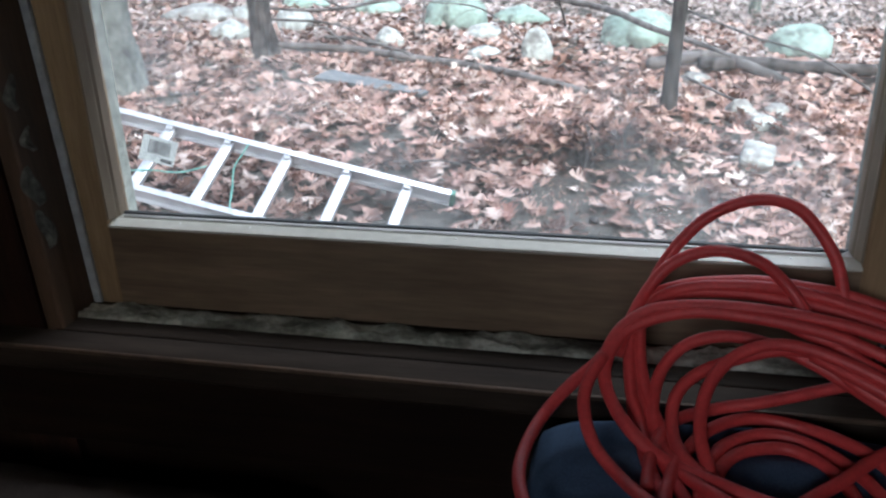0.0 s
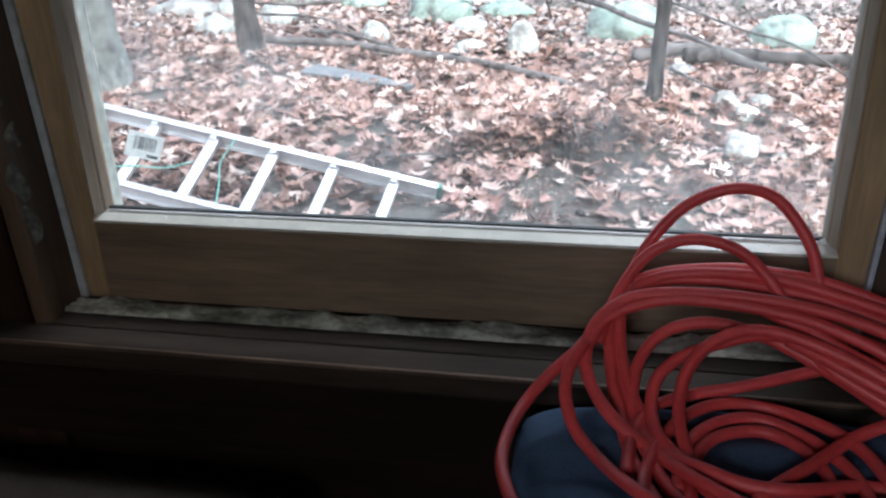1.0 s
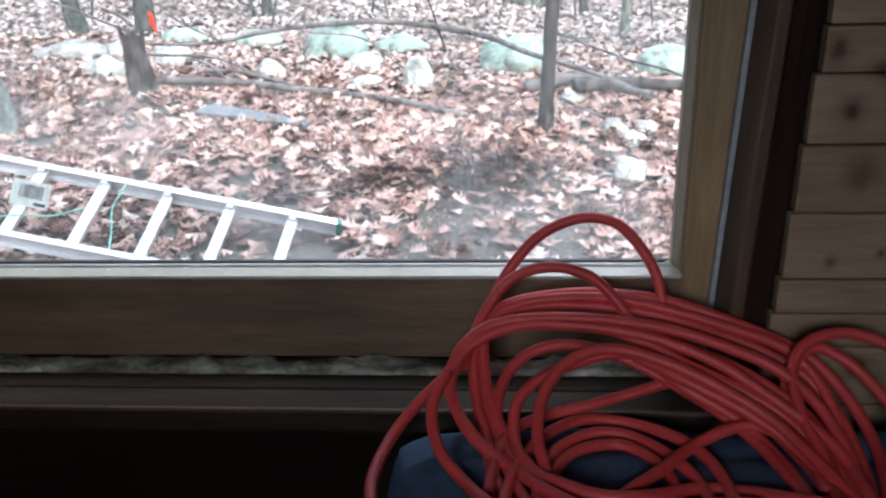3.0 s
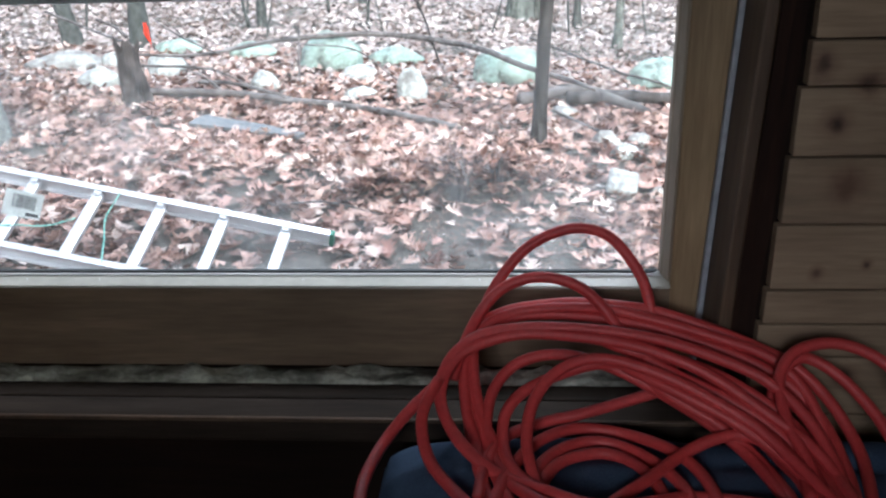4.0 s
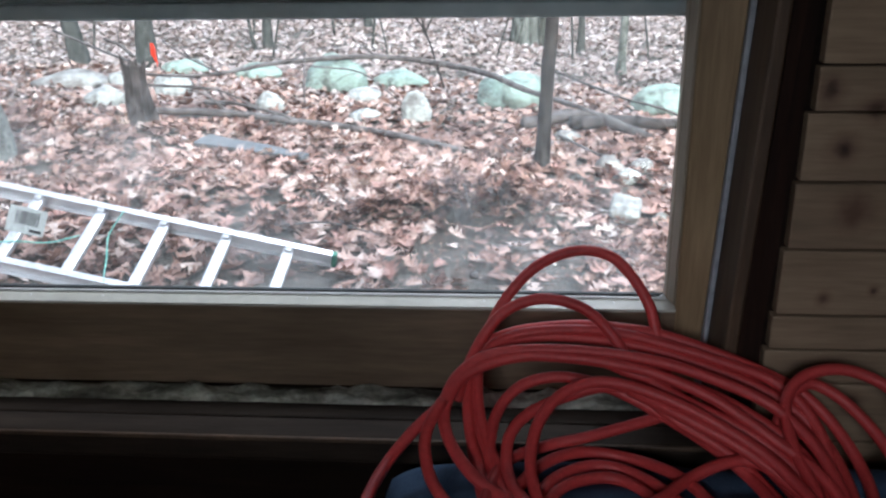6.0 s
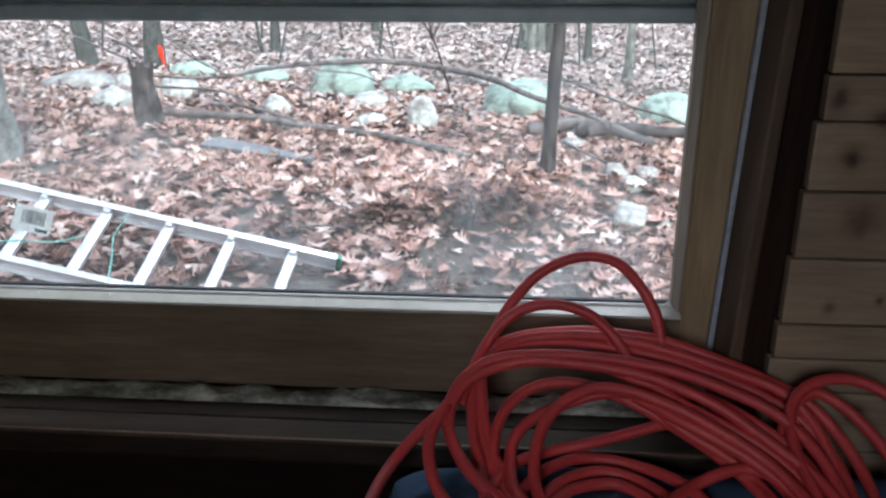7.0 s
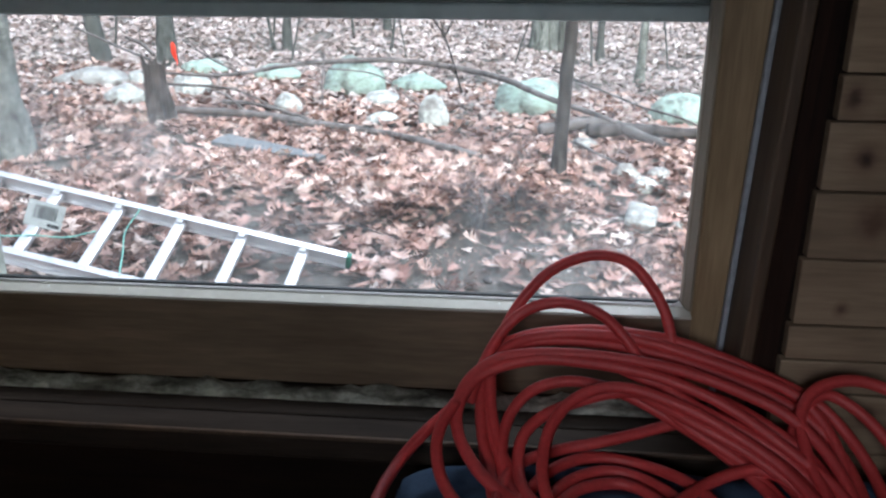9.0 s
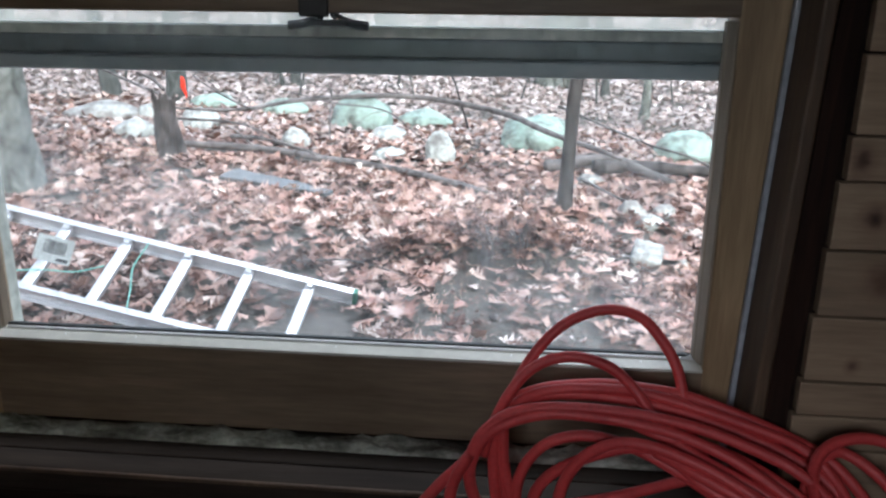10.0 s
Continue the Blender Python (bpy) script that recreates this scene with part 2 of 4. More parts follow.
# leaves that lie singly, one tone to each
M_LEAF_ONE, ot, ob_ = nodes_of("single_oak_leaf")
oinfo = ot.nodes.new("ShaderNodeObjectInfo")
oc = ramp(ot, oinfo.outputs["Random"], ((0.0, (0.34, 0.175, 0.14)), (0.4, (0.50, 0.30, 0.25)), (0.75, (0.58, 0.40, 0.34)), (1.0, (0.66, 0.54, 0.48))))
oc = mixed(ot, 1.0, oc, ramp(ot, noise_of(ot, where(ot), 40, 3), ((0.3, (0.75, 0.72, 0.7)), (0.7, (1.08, 1.08, 1.08)))), "MULTIPLY")
ot.links.new(oc, ob_.inputs["Base Color"])
ob_.inputs["Roughness"].default_value = 0.55

# window glass: clear, a little gloss, smudged with dust
M_GLASS, gt, gb = nodes_of("window_glass")
clear = gt.nodes.new("ShaderNodeBsdfTransparent")
clear.inputs[0].default_value = (0.97, 0.985, 0.98, 1)
gloss = add(gt, "ShaderNodeBsdfGlossy", Roughness=0.02)
fres = add(gt, "ShaderNodeFresnel", IOR=1.45)
pane_mix = gt.nodes.new("ShaderNodeMixShader")
gt.links.new(fres.outputs[0], pane_mix.inputs[0])
gt.links.new(clear.outputs[0], pane_mix.inputs[1])
gt.links.new(gloss.outputs[0], pane_mix.inputs[2])
dust = gt.nodes.new("ShaderNodeBsdfTranslucent")
dust.inputs[0].default_value = (0.8, 0.82, 0.82, 1)
dust_amount = ramp(gt, noise_of(gt, where(gt), 5, 6, 0.65), ((0.45, (0.025, 0.025, 0.025)), (0.75, (0.17, 0.17, 0.17))))
# smudged patches on the pane: x, z, radius, strength
SMUDGES = ((-0.221, 1.245, 0.09, 0.11), (0.306, 1.346, 0.12, 0.07), (-0.391, 1.288, 0.11, 0.09), (0.362, 1.112, 0.09, 0.07))
gpos = gt.nodes.new("ShaderNodeNewGeometry")
for sx, sz, sr, amount in SMUDGES:
    gd = gt.nodes.new("ShaderNodeVectorMath")
    gd.operation = "DISTANCE"
    gt.links.new(gpos.outputs["Position"], gd.inputs[0])
    gd.inputs[1].default_value = (sx, 0.0045, sz)
    gm = gt.nodes.new("ShaderNodeMapRange")
    gm.interpolation_type = "SMOOTHSTEP"
    gm.inputs["From Min"].default_value, gm.inputs["From Max"].default_value = 0.0, sr
    gm.inputs["To Min"].default_value, gm.inputs["To Max"].default_value = amount, 0.0
    gt.links.new(gd.outputs["Value"], gm.inputs["Value"])
    dust_amount = mixed(gt, 1.0, dust_amount, gm.outputs[0], "ADD")
dust_mix = gt.nodes.new("ShaderNodeMixShader")
gt.links.new(dust_amount, dust_mix.inputs[0])
gt.links.new(pane_mix.outputs[0], dust_mix.inputs[1])
gt.links.new(dust.outputs[0], dust_mix.inputs[2])
gt.links.new(dust_mix.outputs[0], gt.nodes["Material Output"].inputs[0])

# upper storm glass: old dust, and a pale film standing in for washed-out haze
M_HAZY_GLASS, ut, ub = nodes_of("hazy_storm_glass")
u_clear = ut.nodes.new("ShaderNodeBsdfTransparent")
u_film = ut.nodes.new("ShaderNodeBsdfTranslucent")
u_film.inputs[0].default_value = (0.84, 0.80, 0.72, 1)
u_mix = ut.nodes.new("ShaderNodeMixShader")
ut.links.new(ramp(ut, noise_of(ut, where(ut), 14, 5, 0.6), ((0.3, (0.26, 0.26, 0.26)), (0.7, (0.48, 0.48, 0.48)))), u_mix.inputs[0])
ut.links.new(u_clear.outputs[0], u_mix.inputs[1])
ut.links.new(u_film.outputs[0], u_mix.inputs[2])
ut.links.new(u_mix.outputs[0], ut.nodes["Material Output"].inputs[0])


# ---- building helpers ----
def mesh_of(name, bm, material, smooth=False):
    me = bpy.data.meshes.new(name)
    bm.to_mesh(me)
    bm.free()
    me.materials.append(material)
    if smooth:
        me.polygons.foreach_set("use_smooth", [True] * len(me.polygons))
    return me


def part(name, bm, material, parent=None, label="", smooth=False):
    """One mesh object under a thing or part."""
    ob = new(name, mesh_of(name, bm, material, smooth))
    ob.parent = parent
    return tagged(ob, label)


def thing(name, label, category, group="", kind="", at=None):
    ob = new(name)
    if at is not None:
        ob.matrix_basis = at
    return tagged(ob, label, category, group, kind)


def slab(lo, hi, bevel=0.003, bm=None, segments=2):
    """A bevelled block between two corners."""
    own = bmesh.new()
    bmesh.ops.create_cube(own, size=1)
    for v in own.verts:
        v.co = Vector([l + (c + 0.5) * (h - l) for c, l, h in zip(v.co, lo, hi)])
    if bevel:
        bmesh.ops.bevel(own, geom=own.edges[:], offset=bevel, segments=segments, profile=0.5, affect="EDGES")
    if bm is None:
        return own
    tmp = bpy.data.meshes.new("tmp")
    own.to_mesh(tmp)
    own.free()
    bm.from_mesh(tmp)
    bpy.data.meshes.remove(tmp)
    return bm


def glide(points, steps):
    """Catmull-Rom through the points."""
    p = [Vector(q) for q in points]
    p = [2 * p[0] - p[1]] + p + [2 * p[-1] - p[-2]]
    out = []
    for k in range(1, len(p) - 2):
        for s in range(steps):
            u = s / steps
            a, b, c, d = p[k - 1], p[k], p[k + 1], p[k + 2]
            out.append(0.5 * (2 * b + (c - a) * u + (2 * a - 5 * b + 4 * c - d) * u * u + (3 * b - a - 3 * c + d) * u ** 3))
    out.append(p[-2])
    return out


def tube(points, radius, sides=10, steps=6, rough=0.0, seed=0, bm=None, smooth_path=True):
    """A tube swept along a path; radius is a number or a function of 0..1."""
    bm = bm or bmesh.new()
    path = glide(points, steps) if smooth_path else [Vector(p) for p in points]
    rings, up = [], None
    for k, c in enumerate(path):
        d = (path[min(k + 1, len(path) - 1)] - path[max(k - 1, 0)]).normalized()
        up = (up - d * up.dot(d)).normalized() if up else d.orthogonal().normalized()
        side = d.cross(up)
        r = radius(k / (len(path) - 1)) if callable(radius) else radius
        ring = []
        for s in range(sides):
            a = 2 * math.pi * s / sides
            w = r
            if rough:
                w *= 1 + rough * noise.noise(Vector((c.x * 6 + seed, c.y * 6 + math.cos(a) * 1.3, c.z * 6 + math.sin(a) * 1.3)))
            ring.append(bm.verts.new(c + up * math.cos(a) * w + side * math.sin(a) * w))
        rings.append(ring)
    for a, b in zip(rings, rings[1:]):
        for s in range(sides):
            bm.faces.new((a[s], a[(s + 1) % sides], b[(s + 1) % sides], b[s]))
    bm.faces.new(rings[0][::-1])
    bm.faces.new(rings[-1])
    return bm


def ground_z(x, y):
    """Height of the forest floor: falls gently, a little uneven, with a leaf drift by the dug earth."""
    z = -0.035 * max(-8.0, min(8.0, x))
    z += 0.03 * noise.noise(Vector((x * 0.8, y * 0.8, 0))) + 0.015 * noise.noise(Vector((x * 2.7, y * 2.7, 3)))
    z -= 0.055 * min(1.0, max(0.0, (3.9 - y) / 0.8)) * min(1.0, max(0.0, (x + 3.2) / 1.5))
    z -= 0.15 * min(1.2, max(0.0, 3.05 - y)) * min(1.0, max(0.0, (x + 3.2) / 1.2))
    # ragged bank where the earth was dug away
    lip = 3.46 + 0.07 * noise.noise(Vector((x * 4, 2, 0))) - 0.10 * math.exp(-((x + 0.55) / 0.3) ** 2)
    rise = min(1.0, max(0.0, (y - lip) / 0.10))
    z += 0.11 * rise * rise * (3 - 2 * rise) * math.exp(-((x + 0.05) / 0.6) ** 4) * math.exp(-(max(0.0, y - 3.6) / 0.55) ** 2)
    return z


# ---- the room ----
FLOOR_Z, CEIL_Z = 0.10, 2.45
X0, X1, Y_BACK = -1.9, 1.7, -2.4
OPEN_L, OPEN_R, OPEN_B, OPEN_T = -0.54, 0.472, 0.955, 1.56


def holed_wall(name, x0, x1, y0, y1, hole, label):
    """A wall along x with one opening that goes through it."""
    l, r, b, t = hole
    bm = bmesh.new()
    for lo, hi in (((x0, y0, -0.3), (l, y1, CEIL_Z)), ((r, y0, -0.3), (x1, y1, CEIL_Z)),
                   ((l, y0, -0.3), (r, y1, b)), ((l, y0, t), (r, y1, CEIL_Z))):
        slab(lo, hi, 0, bm)
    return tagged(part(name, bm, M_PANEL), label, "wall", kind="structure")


wall_north = holed_wall("wall_north", X0, X1, -0.085, 0.13, (OPEN_L, OPEN_R, OPEN_B - 0.06, OPEN_T),
                        "dark wooden wall round the window")
for name, a, b in (("wall_west", X0 - 0.15, X0), ("wall_east", X1, X1 + 0.15)):
    tagged(part(name, slab((a, Y_BACK - 0.15, -0.3), (b, 0.13, CEIL_Z), 0), M_PANEL), "dark wooden wall", "wall", kind="structure")
# unseen back wall; its opening is added to go with the fill lamp
wall_south = holed_wall("wall_south", X0, X1, Y_BACK - 0.15, Y_BACK, (-0.47, 0.27, 1.62, 2.28), "dark wooden wall with an added opening for the fill lamp")
tagged(part("floor", slab((X0, Y_BACK, -0.05), (X1, -0.085, FLOOR_Z), 0), M_FLOOR), "dark worn wooden floor of the room", "floor", kind="structure")
tagged(part("ceiling", slab((X0 - 0.15, Y_BACK - 0.15, CEIL_Z), (X1 + 0.15, 0.4, CEIL_Z + 0.12), 0), M_PANEL), "dark wooden ceiling under the roof", "ceiling", kind="structure")

# ---- window: sash, beads, reveals, stool, storm window ----
window = thing("window_1", "wooden sash window with worn sill and storm window", "window", kind="structure")
GL, GR, GB, GT = -0.443, 0.40, 1.072, 1.452     # clear opening of the sash
SF = -0.03                                     # inner face of the sash


def out_of_plumb(bm, slope, limit):
    """The old frame is out of square: it leans outward with height beyond an upright line."""
    for v in bm.verts:
        if (v.co.x - limit) * slope > 0:
            v.co.x += slope * (v.co.z - 1.30)
    return bm


part("bottom_rail", slab((-0.488, SF, 0.956), (0.438, 0.02, GB - 0.009), 0.003), M_SASH, window)
part("top_rail", slab((-0.494, SF, GT + 0.004), (0.453, 0.02, 1.535), 0.003), M_SASH, window)
part("stile", out_of_plumb(slab((-0.4935, SF - 0.001, 0.957), (GL - 0.0085, 0.0195, 1.534), 0.003), -0.04, -0.47), M_STILE, window)
part("stile", out_of_plumb(slab((GR + 0.0085, SF - 0.001, 0.957), (0.452, 0.0195, 1.534), 0.003), 0.04, 0.43), M_STILE, window)


def bead(a, b, inward, size=0.013):
    """A bevelled glazing bead along one edge of the glass, from a to b; inward points to the glass's middle."""
    bm = bmesh.new()
    a, b, n = Vector(a), Vector(b), Vector(inward)
    back = Vector((0, 1, 0))
    prof = [(-size, SF + 0.002), (-size * 0.85, SF - 0.002), (-size * 0.6, SF - 0.002), (-size * 0.2, SF + 0.010), (-size * 0.22, SF + 0.0125), (0.0, SF + 0.016), (0.0, 0.0), (-size, 0.0)]
    rings = [[bm.verts.new(p + n * u + back * (w - p.y)) for u, w in prof] for p in (a, b)]
    for k in range(len(prof)):
        j = (k + 1) % len(prof)
        bm.faces.new((rings[0][k], rings[0][j], rings[1][j], rings[1][k]))
    bm.faces.new(rings[0][::-1])
    bm.faces.new(rings[1])
    bmesh.ops.recalc_face_normals(bm, faces=bm.faces[:])
    return bm


low_bead = part("glazing_bead", bead((GL - 0.009, 0, GB), (GR + 0.009, 0, GB), (0, 0, 1), 0.011), M_BEAD, window, "pale painted bottom glazing bead with white flecks")
# small white flecks that draw the bead's glints and paint chips
for x in (-0.36, -0.27, -0.02, 0.19, 0.34):
    fleck = bmesh.new()
    bmesh.ops.create_icosphere(fleck, subdivisions=1, radius=0.0019, matrix=Matrix.Translation((x, -0.0215, 1.0683)))
    part("bead_fleck", fleck, M_GLINT, low_bead)
part("glazing_bead", bead((GL, 0, GB), (GL, 0, GT), (1, 0, 0), 0.009), M_BEAD_TAN, window, "varnished side glazing bead")
part("glazing_bead", bead((GR, 0, GB), (GR, 0, GT), (-1, 0, 0), 0.009), M_BEAD_TAN, window, "varnished side glazing bead")
# white strip that paints the highlight line along the bottom of the glass
part("bead_highlight", tube([(GL + 0.004, -0.0135, GB - 0.0004), (-0.2, -0.0135, GB - 0.0004), (0.1, -0.0135, GB - 0.0004), (GR - 0.022, -0.0135, GB - 0.0004), (GR - 0.008, -0.0135, GB + 0.0005), (GR - 0.0015, -0.0135, GB + 0.004)], 0.0021, 8, 5), M_GLINT, window, "thin white strip drawn as the bright line along the glass", smooth=True)
part("gasket", slab((GL, -0.0085, GB), (GR, -0.001, GB + 0.0024), 0.0008, segments=1), M_BLACK, window, "thin dark glazing gasket")
pane = part("pane", slab((GL - 0.004, 0.003, GB - 0.004), (GR + 0.004, 0.006, GT + 0.004), 0), M_GLASS, window, "dusty smudged window glass")
pane.visible_shadow = False
# vinyl weather strips at both sides of the sash
part("weather_strip", out_of_plumb(slab((0.4525, -0.034, 0.957), (0.459, 0.0, 1.54), 0.002), 0.04, 0.0), M_STRIP, window, "white vinyl weather strip")
part("weather_strip", out_of_plumb(slab((-0.5055, -0.034, 0.957), (-0.494, 0.0, 1.54), 0.002), -0.04, 0.0), M_STRIP, window, "grey shaded vinyl weather strip")
# reveals and casing
part("jamb", out_of_plumb(slab((0.4595, -0.098, 0.94), (0.474, 0.06, 1.56), 0.003), 0.04, 0.0), M_JAMB, window)
part("jamb", out_of_plumb(slab((-0.530, -0.098, 0.94), (-0.506, 0.06, 1.56), 0.003), -0.04, 0.0), M_JAMB, window)
part("head_jamb", slab((-0.520, -0.098, 1.54), (0.4695, 0.06, 1.56), 0.003), M_JAMB, window)


def rough_strip(lo, hi, seed, depth=0.004, steps=40):
    """A rough-sawn upright strip whose face is worn in and out."""
    bm = slab(lo, hi, 0)
    bmesh.ops.subdivide_edges(bm, edges=[e for e in bm.edges if abs(e.verts[0].co.z - e.verts[1].co.z) > 0.1], cuts=steps)
    for v in bm.verts:
        k = noise.noise(Vector((v.co.x * 60, v.co.y * 20 + seed, v.co.z * 14)))
        v.co.x += depth * k
        v.co.y += depth * 0.6 * noise.noise(Vector((seed, v.co.x * 40, v.co.z * 17)))
    return bm


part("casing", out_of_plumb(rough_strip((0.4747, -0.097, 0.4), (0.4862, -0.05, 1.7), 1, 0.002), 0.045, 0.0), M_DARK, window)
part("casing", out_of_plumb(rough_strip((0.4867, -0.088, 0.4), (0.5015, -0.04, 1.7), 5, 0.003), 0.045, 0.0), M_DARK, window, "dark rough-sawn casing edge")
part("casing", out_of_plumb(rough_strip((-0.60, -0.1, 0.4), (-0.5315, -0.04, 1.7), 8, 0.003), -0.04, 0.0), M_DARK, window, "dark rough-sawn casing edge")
# stool: inner ledge with flaking paint, gap, front board with a rubbed, highlighted edge
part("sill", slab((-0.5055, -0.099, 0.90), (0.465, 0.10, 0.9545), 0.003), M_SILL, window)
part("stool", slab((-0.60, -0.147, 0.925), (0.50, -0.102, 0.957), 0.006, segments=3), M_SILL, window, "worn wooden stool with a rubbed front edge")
# paler strip that paints the highlight along the rubbed front edge
part("worn_edge", slab((-0.59, -0.1482, 0.9525), (0.49, -0.1435, 0.9578), 0.0015), M_JAMB, window, "pale strip painting the highlight on the rubbed stool edge")
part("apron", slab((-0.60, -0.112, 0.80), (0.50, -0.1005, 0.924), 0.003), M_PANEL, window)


def lumpy(nu, nv, place, seed, height):
    """A lumpy layer of old paint over a face; place maps (0..1, 0..1, height) to the room."""
    bm = bmesh.new()
    grid = []
    for j in range(nv + 1):
        row = []
        for i in range(nu + 1):
            u, v = i / nu, j / nv
            rim = min(1, 8 * min(u * nu / nv, v, (1 - u) * nu / nv, 1 - v))
            h = rim * height * (0.5 + 0.9 * noise.noise(Vector((u * nu * 0.16 + seed, v * 1.6, seed))) + 0.4 * noise.noise(Vector((u * nu * 0.5, v * 5, seed))))
            row.append(bm.verts.new(place(u, v + 0.05 * noise.noise(Vector((u * nu * 0.2, v, 5))), max(0.0003, h))))
        grid.append(row)
    for a, b in zip(grid, grid[1:]):
        for i in range(nu):
            bm.faces.new((a[i], a[i + 1], b[i + 1], b[i]))
    bmesh.ops.recalc_face_normals(bm, faces=bm.faces[:])
    return bm


part("flaking_paint", lumpy(150, 10, lambda u, v, h: Vector((-0.500 + 0.95 * u, -0.070 + 0.037 * v, 0.9548 + h)), 3, 0.011), M_PEEL, window, "flaking pale green-white paint", smooth=True)
for k, (z0, long, y0, wide) in enumerate(((1.055, 0.05, -0.085, 0.018), (1.108, 0.05, -0.088, 0.022), (1.17, 0.03, -0.075, 0.014), (1.22, 0.04, -0.082, 0.016))):
    part("flaking_paint", lumpy(14, 7, lambda u, v, h: Vector((-0.5058 - 0.04 * (z0 + long * u - 1.30) + h, y0 + wide * (v - 0.5) * (0.35 + math.sin(math.pi * u)) + 0.006 * math.sin(5 * u + k), z0 + long * u)), 4 + k, 0.005), M_PEEL_SHADED, window, smooth=True)

# storm window outside the sash
STORM_L = -0.478
part("storm_rail", slab((STORM_L + 0.001, 0.050, 1.384), (0.43, 0.075, 1.402), 0.003), M_STORM_PALE, window, "grey aluminium storm window rail")
part("storm_rail", slab((STORM_L + 0.001, 0.056, 1.4025), (0.43, 0.082, 1.4255), 0.003), M_STORM, window)
part("storm_ledge", slab((STORM_L + 0.001, 0.048, 1.426), (0.43, 0.095, 1.4385), 0.002), M_LEDGE, window, "weathered pale ledge")
part("storm_frame", slab((-0.52, 0.050, 0.965), (STORM_L, 0.080, 1.56), 0.003), M_LEDGE, window)
part("storm_frame", slab((0.418, 0.050, 0.965), (0.45, 0.080, 1.56), 0.003), M_STORM, window)
part("storm_frame", slab((STORM_L, 0.050, 0.965), (0.418, 0.080, 1.020), 0.003), M_STORM, window)
for a, b in ((-0.531, -0.521), (0.451, 0.461)):
    part("outer_jamb", slab((a, 0.0605, 0.955), (b, 0.125, 1.56), 0.002), M_LEDGE, window)
part("outer_sill", slab((-0.56, 0.0805, 0.90), (0.49, 0.17, 0.94), 0.004), M_LEDGE, window)
upper_pane = part("storm_pane", slab((STORM_L + 0.001, 0.068, 1.4386), (0.4178, 0.071, 1.556), 0), M_HAZY_GLASS, window, "upper storm glass with dust and haze in its film")
upper_pane.visible_shadow = False
# latch under the top rail
bm = slab((-0.046, -0.034, 1.452), (-0.014, -0.031, 1.52), 0.002)
slab((-0.053, 0.026, 1.4395), (-0.007, 0.040, 1.4465), 0.002, bm)
tube([(-0.076, 0.034, 1.4395), (-0.054, 0.034, 1.443), (-0.038, 0.033, 1.452), (-0.036, 0.031, 1.47)], 0.005, 8, 4, bm=bm)
tube([(0.016, 0.034, 1.4395), (-0.006, 0.034, 1.443), (-0.022, 0.033, 1.452), (-0.024, 0.031, 1.47)], 0.005, 8, 4, bm=bm)
part("latch", bm, M_BLACK, window, "black iron sash latch")

# pine boards on the wall beside the window
edges = [0.10, 0.17, 0.243, 0.315, 0.386, 0.453, 0.53, 0.60, 0.671, 0.742, 0.813, 0.884, 0.94, 1.012, 1.052, 1.092, 1.165, 1.236, 1.306, 1.351, 1.429,
         1.50, 1.572, 1.643, 1.715, 1.787, 1.858, 1.93, 2.0, 2.072, 2.143, 2.215, 2.287, 2.358, 2.44]
rnd = random.Random(11)
for a, b in zip(edges, edges[1:]):
    left = 0.5035 + 0.048 * ((a + b) / 2 - 1.30) + rnd.uniform(0.0, 0.004)
    front = -0.100 - rnd.uniform(0, 0.0025)
    part("board", slab((left, front, a + 0.0012), (X1 - 0.002, -0.086, b - 0.0012), 0.0018), M_BOARD, wall_north)

# ---- furniture under the window ----
def puffed(lo, hi, seams, seed, r=0.04):
    """A stuffed cushion with sewn seams across it and soft wrinkles."""
    bm = bmesh.new()
    nu, nv = 72, 48
    lo, hi = Vector(lo), Vector(hi)
    layers = []
    for side in (1, -1):
        rows = []
        for j in range(nv + 1):
            row = []
            for i in range(nu + 1):
                u, v = i / nu, j / nv
                a, b = abs(2 * u - 1), abs(2 * v - 1)
                t = max(0, 1 - a ** 6 - b ** 9 + a ** 6 * b ** 9) ** 0.36
                x, y = lo.x + u * (hi.x - lo.x), lo.y + v * (hi.y - lo.y)
                z = (lo.z + hi.z) / 2 + side * t * (hi.z - lo.z) / 2
                if side > 0:
                    fold = abs(math.sin(math.pi * (v * seams + 0.35 * noise.noise(Vector((x * 5, y * 3, seed))))))
                    z += t * (0.012 * fold ** 0.4 - 0.010 + 0.007 * noise.noise(Vector((x * 11 + seed, y * 9, 0))) + 0.003 * noise.noise(Vector((x * 34, y * 20 + seed, 1))))
                    z = max(z, lo.z + 0.01)
                elif 0 < i < nu and 0 < j < nv:
                    z = max(lo.z, z)
                row.append(bm.verts.new((x, y, z)))
            rows.append(row)
        for a, b in zip(rows, rows[1:]):
            for i in range(nu):
                q = (a[i], a[i + 1], b[i + 1], b[i])
                bm.faces.new(q if side > 0 else q[::-1])
        layers.append(rows)
    bmesh.ops.remove_doubles(bm, verts=bm.verts[:], dist=0.0002)
    return bm


cabinet = thing("storage_cabinet", "dark wooden storage cabinet standing under the window", "cabinet")
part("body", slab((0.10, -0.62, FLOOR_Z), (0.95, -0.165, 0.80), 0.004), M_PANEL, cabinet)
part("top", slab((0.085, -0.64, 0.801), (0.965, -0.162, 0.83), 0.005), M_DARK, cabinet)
for a in (0.115, 0.53):
    d = part("door", slab((a, -0.634, 0.16), (a + 0.405, -0.6205, 0.78), 0.004), M_PANEL, cabinet)
    part("handle", tube([(a + 0.2, -0.635, 0.60), (a + 0.2, -0.655, 0.61), (a + 0.2, -0.655, 0.68), (a + 0.2, -0.635, 0.69)], 0.004, 8, 3), M_BLACK, d)
